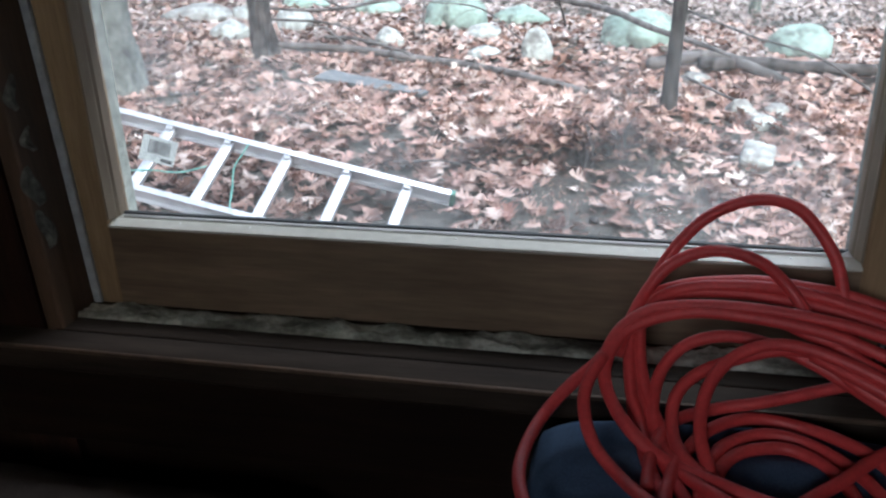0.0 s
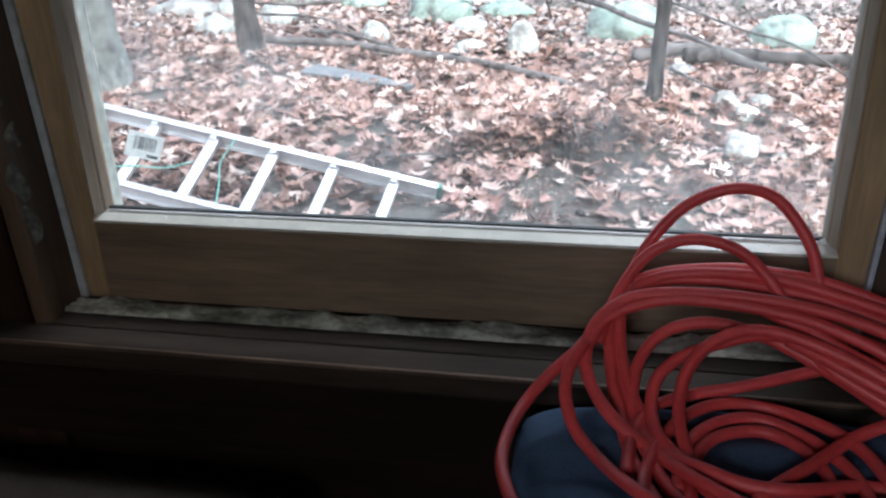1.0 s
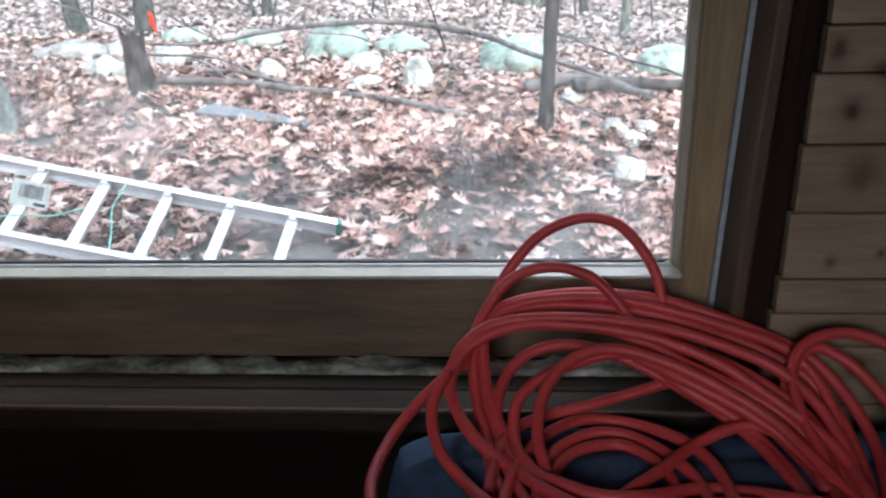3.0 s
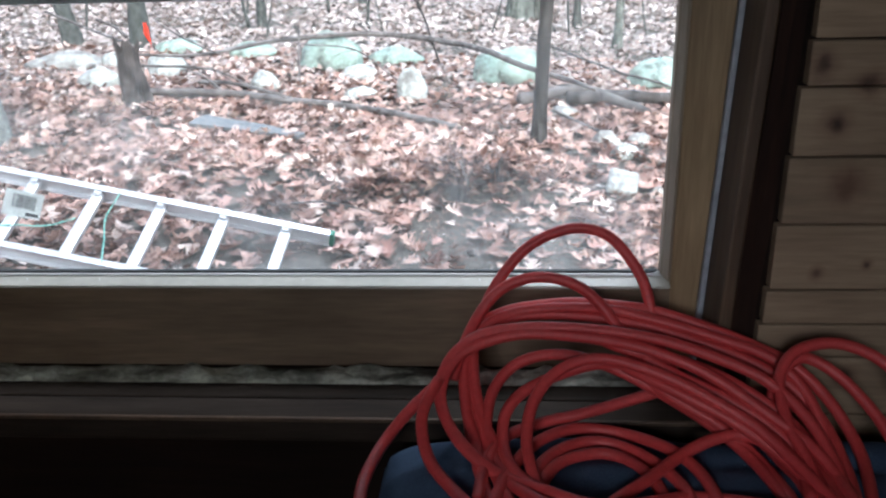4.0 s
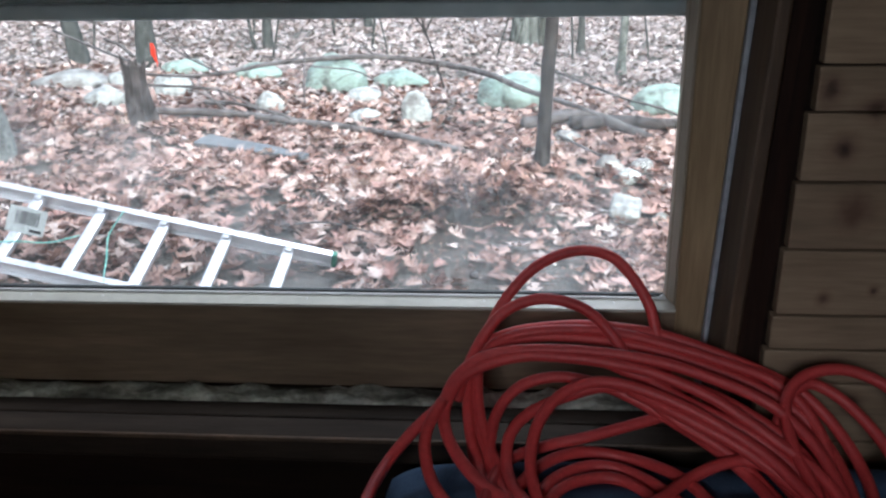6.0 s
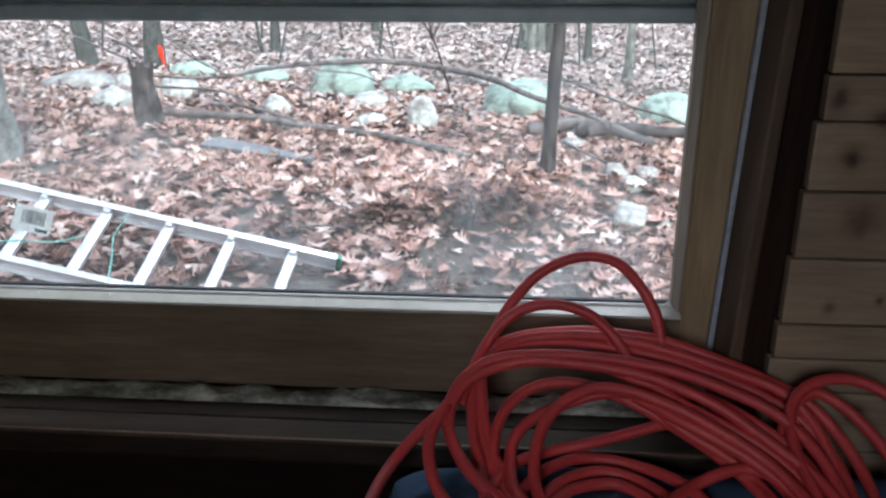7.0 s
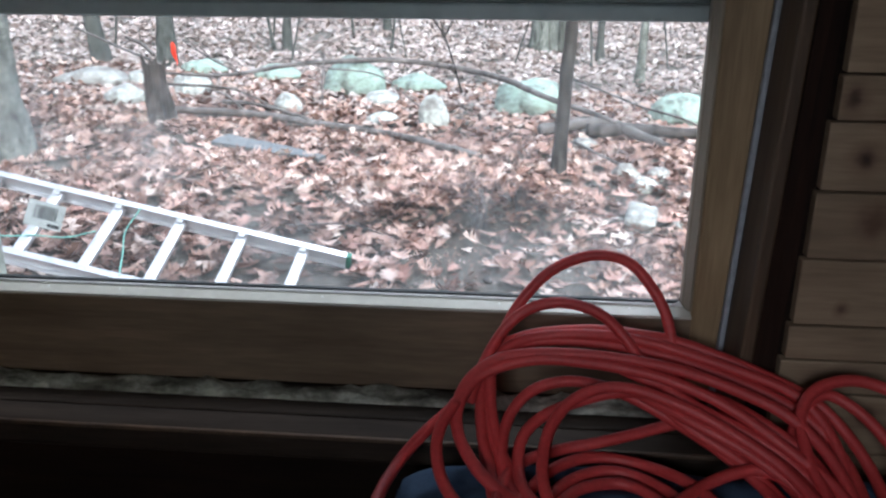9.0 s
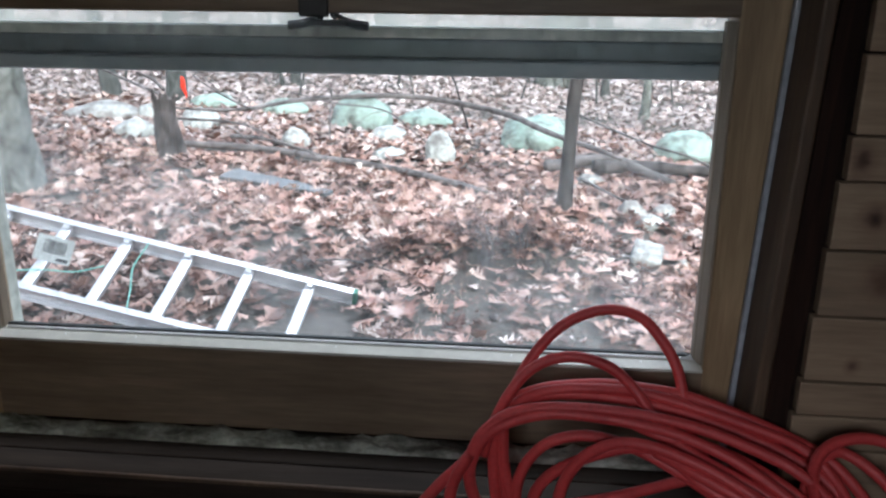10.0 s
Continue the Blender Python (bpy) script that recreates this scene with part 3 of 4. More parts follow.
cushion = tagged(part("seat_cushion", puffed((0.085, -0.60, 0.83), (0.80, -0.150, 0.962), 6, 2), M_NAVY, None, smooth=True),
                 "navy blue quilted fabric cushion under the coiled hose", "cushion")
bench = thing("bench", "low dark wooden bench standing under the window sill", "bench")
part("seat", slab((-1.05, -0.60, 0.69), (0.04, -0.175, 0.73), 0.005), M_DARK, bench)
for x in (-1.0, -0.03):
    for y in (-0.57, -0.21):
        part("leg", slab((x - 0.025, y - 0.025, FLOOR_Z), (x + 0.025, y + 0.025, 0.6895), 0.004), M_DARK, bench)
tagged(part("blanket", puffed((-0.98, -0.58, 0.731), (-0.17, -0.172, 0.825), 2, 7, 0.045), M_BROWN, None, smooth=True),
       "dark brown folded blanket lying on the bench", "blanket")

# ---- red hose in loose coils ----
hose = thing("air_hose", "long red rubber air hose in loose coils on the navy cushion", "hose")


def coil(*path):
    """One length of the hose along a path."""
    part("coil", tube(path, 0.0060, 14, 9), M_HOSE, hose, smooth=True)


coil((0.203, -0.248, 0.967), (0.186, -0.201, 0.967), (0.180, -0.171, 0.988), (0.180, -0.140, 1.018), (0.193, -0.104, 1.060), (0.211, -0.089, 1.095), (0.239, -0.077, 1.127), (0.269, -0.070, 1.144), (0.299, -0.070, 1.151), (0.328, -0.071, 1.144), (0.350, -0.078, 1.124), (0.368, -0.089, 1.096), (0.377, -0.102, 1.064), (0.386, -0.132, 1.029), (0.409, -0.155, 1.006), (0.448, -0.178, 0.987), (0.484, -0.217, 0.967), (0.497, -0.289, 0.967), (0.498, -0.341, 0.967))
coil((0.164, -0.163, 1.017), (0.173, -0.143, 1.040), (0.190, -0.119, 1.068), (0.210, -0.108, 1.091), (0.235, -0.103, 1.104), (0.265, -0.102, 1.107), (0.298, -0.106, 1.098), (0.324, -0.114, 1.076), (0.343, -0.133, 1.052), (0.359, -0.157, 1.026), (0.388, -0.178, 1.008), (0.431, -0.201, 0.990), (0.465, -0.235, 0.970), (0.476, -0.305, 0.973), (0.473, -0.356, 0.973))
coil((0.270, -0.372, 0.969), (0.232, -0.318, 0.967), (0.209, -0.255, 0.967), (0.199, -0.210, 0.968), (0.187, -0.175, 0.992), (0.181, -0.140, 1.027), (0.190, -0.110, 1.053), (0.208, -0.103, 1.062), (0.239, -0.099, 1.070), (0.293, -0.097, 1.075), (0.341, -0.098, 1.072), (0.383, -0.100, 1.066), (0.435, -0.112, 1.053), (0.485, -0.126, 1.037), (0.522, -0.141, 1.021), (0.552, -0.171, 0.994), (0.566, -0.219, 0.967), (0.541, -0.318, 0.967))
coil((0.236, -0.372, 0.969), (0.208, -0.305, 0.967), (0.193, -0.248, 0.967), (0.188, -0.208, 0.975), (0.180, -0.185, 0.990), (0.176, -0.152, 1.018), (0.183, -0.127, 1.041), (0.199, -0.116, 1.054), (0.227, -0.109, 1.063), (0.263, -0.107, 1.066), (0.311, -0.109, 1.064), (0.369, -0.115, 1.057), (0.426, -0.127, 1.043), (0.476, -0.142, 1.028), (0.512, -0.160, 1.010), (0.538, -0.192, 0.985), (0.540, -0.257, 0.969), (0.523, -0.335, 0.969))
coil((0.523, -0.354, 0.979), (0.531, -0.282, 0.972), (0.511, -0.238, 0.989), (0.476, -0.208, 1.007), (0.422, -0.175, 1.033), (0.368, -0.158, 1.050), (0.329, -0.152, 1.057), (0.284, -0.147, 1.061), (0.237, -0.146, 1.062), (0.197, -0.152, 1.055), (0.169, -0.163, 1.042), (0.154, -0.185, 1.020), (0.159, -0.209, 1.000), (0.182, -0.237, 0.982), (0.214, -0.260, 0.970), (0.254, -0.295, 0.979), (0.293, -0.313, 0.979), (0.332, -0.313, 0.979), (0.383, -0.286, 0.967), (0.422, -0.289, 0.967), (0.458, -0.313, 0.979), (0.502, -0.323, 0.979))
coil((0.506, -0.361, 0.979), (0.528, -0.291, 0.969), (0.525, -0.242, 0.986), (0.508, -0.206, 1.009), (0.476, -0.178, 1.030), (0.429, -0.162, 1.046), (0.380, -0.151, 1.058), (0.335, -0.145, 1.064), (0.290, -0.142, 1.067), (0.246, -0.141, 1.067), (0.208, -0.144, 1.064), (0.184, -0.150, 1.057), (0.162, -0.164, 1.041), (0.152, -0.187, 1.018), (0.161, -0.213, 0.998), (0.182, -0.239, 0.981), (0.216, -0.264, 0.969), (0.248, -0.309, 0.979), (0.281, -0.335, 0.979), (0.320, -0.362, 0.979), (0.362, -0.380, 0.979))
coil((0.167, -0.152, 1.038), (0.147, -0.173, 1.016), (0.123, -0.192, 0.999), (0.099, -0.218, 0.979), (0.087, -0.265, 0.975), (0.086, -0.306, 0.975), (0.096, -0.344, 0.975), (0.115, -0.382, 0.975), (0.145, -0.413, 0.975))
coil((0.152, -0.183, 1.029), (0.138, -0.206, 1.010), (0.137, -0.228, 0.994), (0.148, -0.255, 0.977), (0.172, -0.284, 0.967), (0.198, -0.333, 0.981), (0.227, -0.357, 0.981), (0.262, -0.386, 0.981), (0.297, -0.401, 0.981))
coil((0.221, -0.271, 0.971), (0.205, -0.218, 0.968), (0.200, -0.194, 0.984), (0.207, -0.167, 1.007), (0.229, -0.148, 1.026), (0.262, -0.141, 1.035), (0.297, -0.142, 1.033), (0.337, -0.152, 1.023), (0.381, -0.171, 1.006), (0.427, -0.198, 0.986), (0.459, -0.237, 0.971), (0.472, -0.303, 0.971), (0.470, -0.353, 0.971))
coil((0.505, -0.262, 0.972), (0.474, -0.222, 0.993), (0.436, -0.194, 1.008), (0.396, -0.173, 1.019), (0.355, -0.159, 1.032), (0.318, -0.157, 1.034), (0.278, -0.164, 1.026), (0.240, -0.177, 1.013), (0.220, -0.196, 0.998), (0.217, -0.223, 0.979), (0.227, -0.259, 0.975), (0.254, -0.292, 0.975), (0.298, -0.314, 0.975))
coil((0.252, -0.290, 0.967), (0.240, -0.243, 0.987), (0.245, -0.206, 1.011), (0.265, -0.182, 1.032), (0.295, -0.170, 1.044), (0.327, -0.169, 1.045), (0.366, -0.177, 1.037), (0.408, -0.193, 1.024), (0.457, -0.221, 1.004), (0.486, -0.251, 0.987), (0.507, -0.285, 0.975), (0.524, -0.320, 0.968))
coil((0.193, -0.305, 0.971), (0.200, -0.245, 0.971), (0.220, -0.198, 0.971), (0.261, -0.173, 0.973), (0.297, -0.167, 0.979), (0.338, -0.158, 0.987), (0.380, -0.149, 0.996), (0.421, -0.142, 1.003), (0.463, -0.151, 0.995), (0.501, -0.173, 0.978), (0.517, -0.235, 0.971), (0.516, -0.301, 0.971), (0.504, -0.352, 0.971))
coil((0.236, -0.314, 0.967), (0.241, -0.269, 0.967), (0.258, -0.231, 0.967), (0.279, -0.210, 0.967), (0.305, -0.200, 0.968), (0.333, -0.205, 0.967), (0.362, -0.230, 0.967), (0.384, -0.269, 0.967), (0.391, -0.316, 0.967), (0.388, -0.352, 0.967))
coil((0.205, -0.335, 0.971), (0.211, -0.292, 0.971), (0.224, -0.253, 0.971), (0.251, -0.207, 0.971), (0.290, -0.179, 0.969), (0.336, -0.182, 0.967), (0.376, -0.211, 0.971), (0.401, -0.247, 0.971), (0.410, -0.297, 0.971), (0.403, -0.356, 0.971))
coil((0.245, -0.329, 0.967), (0.250, -0.282, 0.967), (0.264, -0.246, 0.967), (0.286, -0.226, 0.967), (0.320, -0.219, 0.967), (0.347, -0.239, 0.967), (0.362, -0.273, 0.967), (0.364, -0.317, 0.967), (0.360, -0.353, 0.967))
coil((0.297, -0.326, 0.975), (0.320, -0.300, 0.975), (0.352, -0.270, 0.975), (0.390, -0.232, 0.976), (0.422, -0.219, 0.985), (0.450, -0.215, 0.988), (0.479, -0.228, 0.981), (0.502, -0.260, 0.967), (0.498, -0.318, 0.975), (0.488, -0.357, 0.975))
coil((0.484, -0.355, 0.979), (0.503, -0.285, 0.970), (0.503, -0.250, 0.982), (0.492, -0.213, 1.004), (0.492, -0.178, 1.030), (0.509, -0.160, 1.049), (0.541, -0.153, 1.057), (0.573, -0.157, 1.053), (0.602, -0.172, 1.038), (0.618, -0.206, 1.011))
coil((0.310, -0.365, 0.969), (0.262, -0.312, 0.968), (0.226, -0.258, 0.967), (0.210, -0.215, 0.970), (0.197, -0.190, 0.985), (0.189, -0.168, 1.004), (0.186, -0.148, 1.022), (0.187, -0.130, 1.043), (0.202, -0.117, 1.059), (0.233, -0.108, 1.069), (0.287, -0.107, 1.074), (0.340, -0.108, 1.070), (0.398, -0.118, 1.059), (0.449, -0.129, 1.047), (0.490, -0.140, 1.035), (0.515, -0.156, 1.018), (0.530, -0.181, 0.997), (0.536, -0.223, 0.969), (0.524, -0.284, 0.970), (0.503, -0.351, 0.970))
coil((0.262, -0.128, 1.059), (0.302, -0.132, 1.056), (0.348, -0.148, 1.044), (0.398, -0.155, 1.037), (0.446, -0.170, 1.022), (0.491, -0.198, 1.001), (0.519, -0.232, 0.979), (0.528, -0.286, 0.975), (0.528, -0.342, 0.975))
coil((0.494, -0.294, 0.971), (0.498, -0.220, 0.973), (0.487, -0.186, 0.996), (0.498, -0.158, 1.019), (0.521, -0.144, 1.034), (0.541, -0.147, 1.031), (0.566, -0.163, 1.016), (0.590, -0.195, 0.991), (0.598, -0.235, 0.967), (0.558, -0.336, 0.971))
coil((0.322, -0.349, 0.983), (0.377, -0.314, 0.970), (0.426, -0.312, 0.972), (0.471, -0.322, 0.971), (0.504, -0.346, 0.972))
coil((0.330, -0.134, 1.047), (0.362, -0.150, 1.039), (0.396, -0.170, 1.027), (0.440, -0.190, 1.013), (0.478, -0.212, 0.996), (0.505, -0.245, 0.976), (0.512, -0.300, 0.967))
coil((0.342, -0.158, 1.031), (0.384, -0.186, 1.022), (0.433, -0.210, 1.006), (0.472, -0.236, 0.988), (0.500, -0.270, 0.972), (0.512, -0.330, 0.969))

# ---- forest floor ----
def axis(lo, hi, fine_lo, fine_hi, step):
    out = list(np.arange(fine_lo, fine_hi + step / 2, step))
    d, v = step, fine_lo
    while v > lo:
        d *= 1.35
        v -= d
        out.insert(0, max(v, lo))
    d, v = step, fine_hi
    while v < hi:
        d *= 1.35
        v += d
        out.append(min(v, hi))
    return out


gx, gy = axis(-140, 140, -5, 4, 0.07), axis(-120, 260, 0.4, 12, 0.07)
gverts = [(x, y, ground_z(x, y) - (0.25 if y < 0.2 and abs(x) < 8 else 0)) for y in gy for x in gx]
gn = len(gx)
gfaces = [(j * gn + i, j * gn + i + 1, (j + 1) * gn + i + 1, (j + 1) * gn + i) for j in range(len(gy) - 1) for i in range(gn - 1)]
gme = bpy.data.meshes.new("ground")
gme.from_pydata(gverts, [], gfaces)
gme.polygons.foreach_set("use_smooth", [True] * len(gme.polygons))
gme.materials.append(M_SOIL)
ground = tagged(new("ground", gme), "dark forest soil under fallen leaves", "ground", kind="structure")

# how the ladder lies
lx = Vector((0.977, 0.013, -0.214)).normalized()
ly = Vector((0.08, 0.90, 0.425))
ly = (ly - lx * ly.dot(lx)).normalized()
lz = lx.cross(ly)
LADDER = Matrix((lx, ly, lz)).transposed().to_4x4()
LADDER.translation = (-1.119, 2.884, 0.111)

# ---- fallen oak leaves ----
FINE = ((0.0, 0.012), (0.13, 0.018), (0.25, 0.17), (0.33, 0.07), (0.46, 0.33), (0.54, 0.09), (0.69, 0.37), (0.76, 0.10), (0.89, 0.18), (1.0, 0.012))
COARSE = ((0.0, 0.02), (0.22, 0.2), (0.4, 0.12), (0.6, 0.33), (0.8, 0.22), (1.0, 0.02))


def leaf_shape(outline):
    v, f, n = [], [], len(outline)
    for u, w in outline:
        v += [(u - 0.5, 0.0), (u - 0.5 + 0.09 * (w > 0.12), w), (u - 0.5 + 0.09 * (w > 0.12), -w)]
    for k in range(n - 1):
        a, b = 3 * k, 3 * (k + 1)
        f += [(a, b, b + 1, a + 1), (a, a + 2, b + 2, b)]
    return np.array(v), np.array(f)


def litter(name, count, box, outline, size, seed, thin, lift, label, material=M_LEAF):
    """Many leaves strewn over a stretch of ground in one mesh."""
    g = np.random.RandomState(seed)
    base, faces = leaf_shape(outline)
    spots = []
    while len(spots) < count:
        x, y = g.uniform(box[0], box[1]), g.uniform(box[2], box[3])
        if g.rand() < thin(x, y):
            spots.append((x, y, ground_z(x, y)))
    p = np.array(spots)
    n = len(p)
    L = g.uniform(size[0], size[1], n)[:, None]
    curl, bend, twist = g.normal(0.4, 0.65, n)[:, None], g.normal(0.1, 0.35, n)[:, None], g.normal(0, 0.3, n)[:, None]
    u, w = base[None, :, 0], base[None, :, 1]
    lx, ly = L * u * (1 - 0.2 * np.abs(bend)), L * w
    lz = L * (curl * w * w * 1.6 + bend * u * u + twist * u * w)
    yaw, tip, roll = g.uniform(0, 6.283, n)[:, None], g.normal(0, 0.29, n)[:, None], g.normal(0, 0.29, n)[:, None]
    ly, lz = ly * np.cos(roll) - lz * np.sin(roll), ly * np.sin(roll) + lz * np.cos(roll)
    lx, lz = lx * np.cos(tip) - lz * np.sin(tip), lx * np.sin(tip) + lz * np.cos(tip)
    X = p[:, :1] + lx * np.cos(yaw) - ly * np.sin(yaw)
    Y = p[:, 1:2] + lx * np.sin(yaw) + ly * np.cos(yaw)
    Z = p[:, 2:] + lz - lz.min(axis=1, keepdims=True) * 0.6 + g.uniform(0.0, lift, n)[:, None]
    # leaves lie under the ladder, not through it
    back = np.array(LADDER.inverted())
    local = np.stack([X, Y, Z, np.ones_like(X)], 2) @ back.T
    under = (local[:, :, 0].min(1) < 0.56) & (local[:, :, 0].max(1) > -2.7) & (local[:, :, 1].max(1) > -0.47) & (local[:, :, 1].min(1) < 0.05)
    drop = np.where(under, np.maximum(0, local[:, :, 2].max(1) + 0.03), 0)
    Z = Z - np.minimum(drop, 0.12)[:, None]
    co = np.stack([X, Y, Z], 2).reshape(-1, 3)
    fc = (faces[None] + (np.arange(n) * len(base))[:, None, None]).reshape(-1, 4)
    me = bpy.data.meshes.new(name)
    me.from_pydata(co.tolist(), [], fc.tolist())
    me.materials.append(material)
    return tagged(new(name, me), label, "leaves", kind="stuff")


def thin_near(x, y):
    d = 1.0
    r = ((x - 0.14) / 0.68) ** 2 + ((y - 2.94) / 0.38) ** 2
    d *= 0.13 + 0.92 * min(1, max(0, (r - 0.6) / 0.7))
    r = ((x - 0.65) / 0.45) ** 2 + ((y - 3.0) / 0.4) ** 2
    d *= 0.45 + 0.55 * min(1, r)
    r = ((x + 2.3) / 0.6) ** 2 + ((y - 5.0) / 0.8) ** 2
    d *= 0.30 + 0.7 * min(1, r)
    r = ((x - 0.08) / 0.36) ** 2 + ((y - 3.38) / 0.24) ** 2
    d *= 0.12 + 0.88 * min(1, r * r)
    return d * (0.55 + 0.9 * max(-0.3, noise.noise(Vector((x * 1.5, y * 1.5, 9)))))


litter("leaf_litter", 9800, (-3.6, 2.2, 1.75, 5.6), FINE, (0.085, 0.155), 1, thin_near, 0.035, "dry tan and brown fallen oak leaves")
litter("leaf_litter", 9000, (-6.0, 4.0, 5.4, 8.2), COARSE, (0.08, 0.14), 2, thin_near, 0.04, "dry tan and brown fallen oak leaves")
litter("leaf_litter", 13000, (-7.0, 4.2, 6.4, 10.0), COARSE, (0.06, 0.105), 6, thin_near, 0.05, "haze-paled tan fallen leaves deeper in the wood", M_LEAF_HAZY)
litter("leaf_litter", 34000, (-11.5, 8, 9.4, 19.0), COARSE, (0.07, 0.125), 3, thin_near, 0.05, "haze-paled tan fallen leaves deeper in the wood", M_LEAF_HAZY)
litter("leaf_litter", 16000, (-26, 24, 19.0, 46.0), COARSE, (0.22, 0.36), 4, thin_near, 0.05, "haze-paled tan fallen leaves deeper in the wood", M_LEAF_HAZY)

litter("leaf_litter", 420, (-0.35, 0.55, 3.3, 3.95), FINE, (0.06, 0.12), 8, lambda x, y: 1.0 if ((x - 0.1) / 0.42) ** 2 + ((y - 3.70) / 0.22) ** 2 < 1 else 0.0, 0.08, "dark brown leaves heaped in a drift", M_LEAF_DARK)
litter("leaf_litter", 170, (-1.2, -0.1, 3.3, 3.8), FINE, (0.07, 0.13), 9, lambda x, y: 1.0 if ((x + 0.6) / 0.55) ** 2 + ((y - 3.5 - 0.12 * x) / 0.14) ** 2 < 1 else 0.0, 0.06, "dark brown leaves heaped in a drift", M_LEAF_DARK)
litter("leaf_litter", 190, (0.62, 1.5, 2.7, 3.6), FINE, (0.06, 0.12), 10, lambda x, y: 0.6, 0.03, "dark brown leaves heaped in a drift", M_LEAF_DARK)


def thin_round_house(x, y):
    """Leaves go on beside and before the house, thinning out with distance."""
    if -3.7 < x < 2.3 and 1.7 < y < 5.7 or abs(x) < 2.3 and y < 0.5:
        return 0.0
    return max(0.0, 1 - math.hypot((x + 0.7) / 9.0, (y - 3.0) / 7.0))


litter("leaf_litter", 9000, (-9.5, 8.0, -3.0, 5.6), COARSE, (0.08, 0.14), 14, thin_round_house, 0.03, "dry tan and brown fallen oak leaves beside the house")
litter("leaf_crumbs", 2600, (-0.9, 1.4, 2.4, 3.5), COARSE, (0.008, 0.03), 12, lambda x, y: 1.0, 0.006, "crumbled bits of leaf and bark on the bare earth", M_LEAF)

# single leaves that lie on top, by the dug earth and the ladder
shapes = []
rnd = random.Random(5)
for k in range(6):
    base, faces = leaf_shape(FINE)
    c, b, tw = rnd.uniform(0.1, 1.2), rnd.uniform(-0.3, 0.5), rnd.uniform(-0.4, 0.4)
    me = bpy.data.meshes.new("leaf")
    me.from_pydata([(u, w, c * w * w * 1.6 + b * u * u + tw * u * w) for u, w in base], [], faces.tolist())
    me.materials.append(M_LEAF_ONE)
    shapes.append(me)
for k in range(270):
    x, y = rnd.uniform(-2.3, 1.7), rnd.uniform(2.0, 4.8)
    if ((x - 0.14) / 0.66) ** 2 + ((y - 2.94) / 0.36) ** 2 < 1 and rnd.random() < 0.84:
        continue
    if ((x - 0.08) / 0.34) ** 2 + ((y - 3.38) / 0.22) ** 2 < 1 and rnd.random() < 0.8:
        continue
    lp = LADDER.inverted() @ Vector((x, y, ground_z(x, y)))
    if -2.7 < lp.x < 0.6 and -0.53 < lp.y < 0.1:
        continue
    ob = new("leaf", shapes[k % 6])
    s = rnd.uniform(0.11, 0.175)
    ob.matrix_basis = pose(x, y, ground_z(x, y) + 0.045, rnd.uniform(-18, 18), rnd.uniform(-18, 18), rnd.uniform(0, 360)) @ Matrix.Diagonal((s, s, s, 1))
    ob.parent = ground
ob = new("leaf", shapes[2])
ob.matrix_basis = pose(-0.10, 2.98, ground_z(-0.10, 2.98) + 0.02, 5, 0, 70) @ Matrix.Diagonal((0.11, 0.11, 0.11, 1))
ob.parent = ground
tagged(ob, "pale bleached leaf")
# larger pinkish leaves that lie in loose heaps round the bare earth
for x0, y0, reach, count in ((-0.46, 2.90, 0.17, 13), (0.84, 2.93, 0.17, 9), (-0.28, 3.22, 0.12, 4), (0.20, 3.22, 0.10, 4)):
    for k in range(count):
        a, d = rnd.uniform(0, 6.283), reach * math.sqrt(rnd.random())
        x, y = x0 + d * math.cos(a), y0 + 0.8 * d * math.sin(a)
        ob = new("leaf", shapes[k % 6])
        size = rnd.uniform(0.13, 0.18)
        ob.matrix_basis = pose(x, y, ground_z(x, y) + 0.02 + 0.004 * k, rnd.uniform(-14, 14), rnd.uniform(-14, 14), rnd.uniform(0, 360)) @ Matrix.Diagonal((size, size, size, 1))
        ob.parent = ground
ob = new("leaf", shapes[4])
ob.matrix_basis = pose(0.63, 3.45, ground_z(0.63, 3.45) + 0.05, 12, 0, 20) @ Matrix.Diagonal((0.12, 0.12, 0.12, 1))
ob.parent = ground
tagged(ob, "pale bleached leaf")


# ---- boulders ----
def boulder(x, y, w, h, material, label, seed, deep=0.85, blocky=0.0, tilt=(0, 0, 0)):
    bm = bmesh.new()
    bmesh.ops.create_icosphere(bm, subdivisions=4, radius=1.0)
    off = Vector((seed * 7.1, seed * 3.3, seed * 1.7))
    cuts = [Vector((random.Random(seed * 9 + i).uniform(-1, 1), random.Random(seed * 9 + i + 50).uniform(-1, 1), random.Random(seed * 9 + i + 90).uniform(-0.1, 1))).normalized() for i in range(10)]
    for v in bm.verts:
        d = v.co.normalized()
        r = 1 + 0.28 * noise.noise(d * 1.1 + off) + 0.10 * noise.noise(d * 2.7 + off) + 0.04 * noise.noise(d * 7 + off)
        co = d * (r * (1 - blocky) + blocky * 0.86 * (0.85 + 0.15 * r) / max(abs(d.x), abs(d.y), abs(d.z)))
        for c in cuts:
            over = co.dot(c) - 0.72 - 0.75 * blocky
            if over > 0:
                co -= c * over * 0.85
        v.co = Vector((co.x * w * 0.54, co.y * w * 0.54 * deep, co.z * h * 0.62))
    ob = part("boulder", bm, material, None, smooth=True)
    ob.matrix_basis = pose(x, y + w * 0.14, ground_z(x, y) + h * (0.22 + 0.2 * blocky), *tilt)
    return tagged(ob, label, "boulder", "boulders on the forest floor")


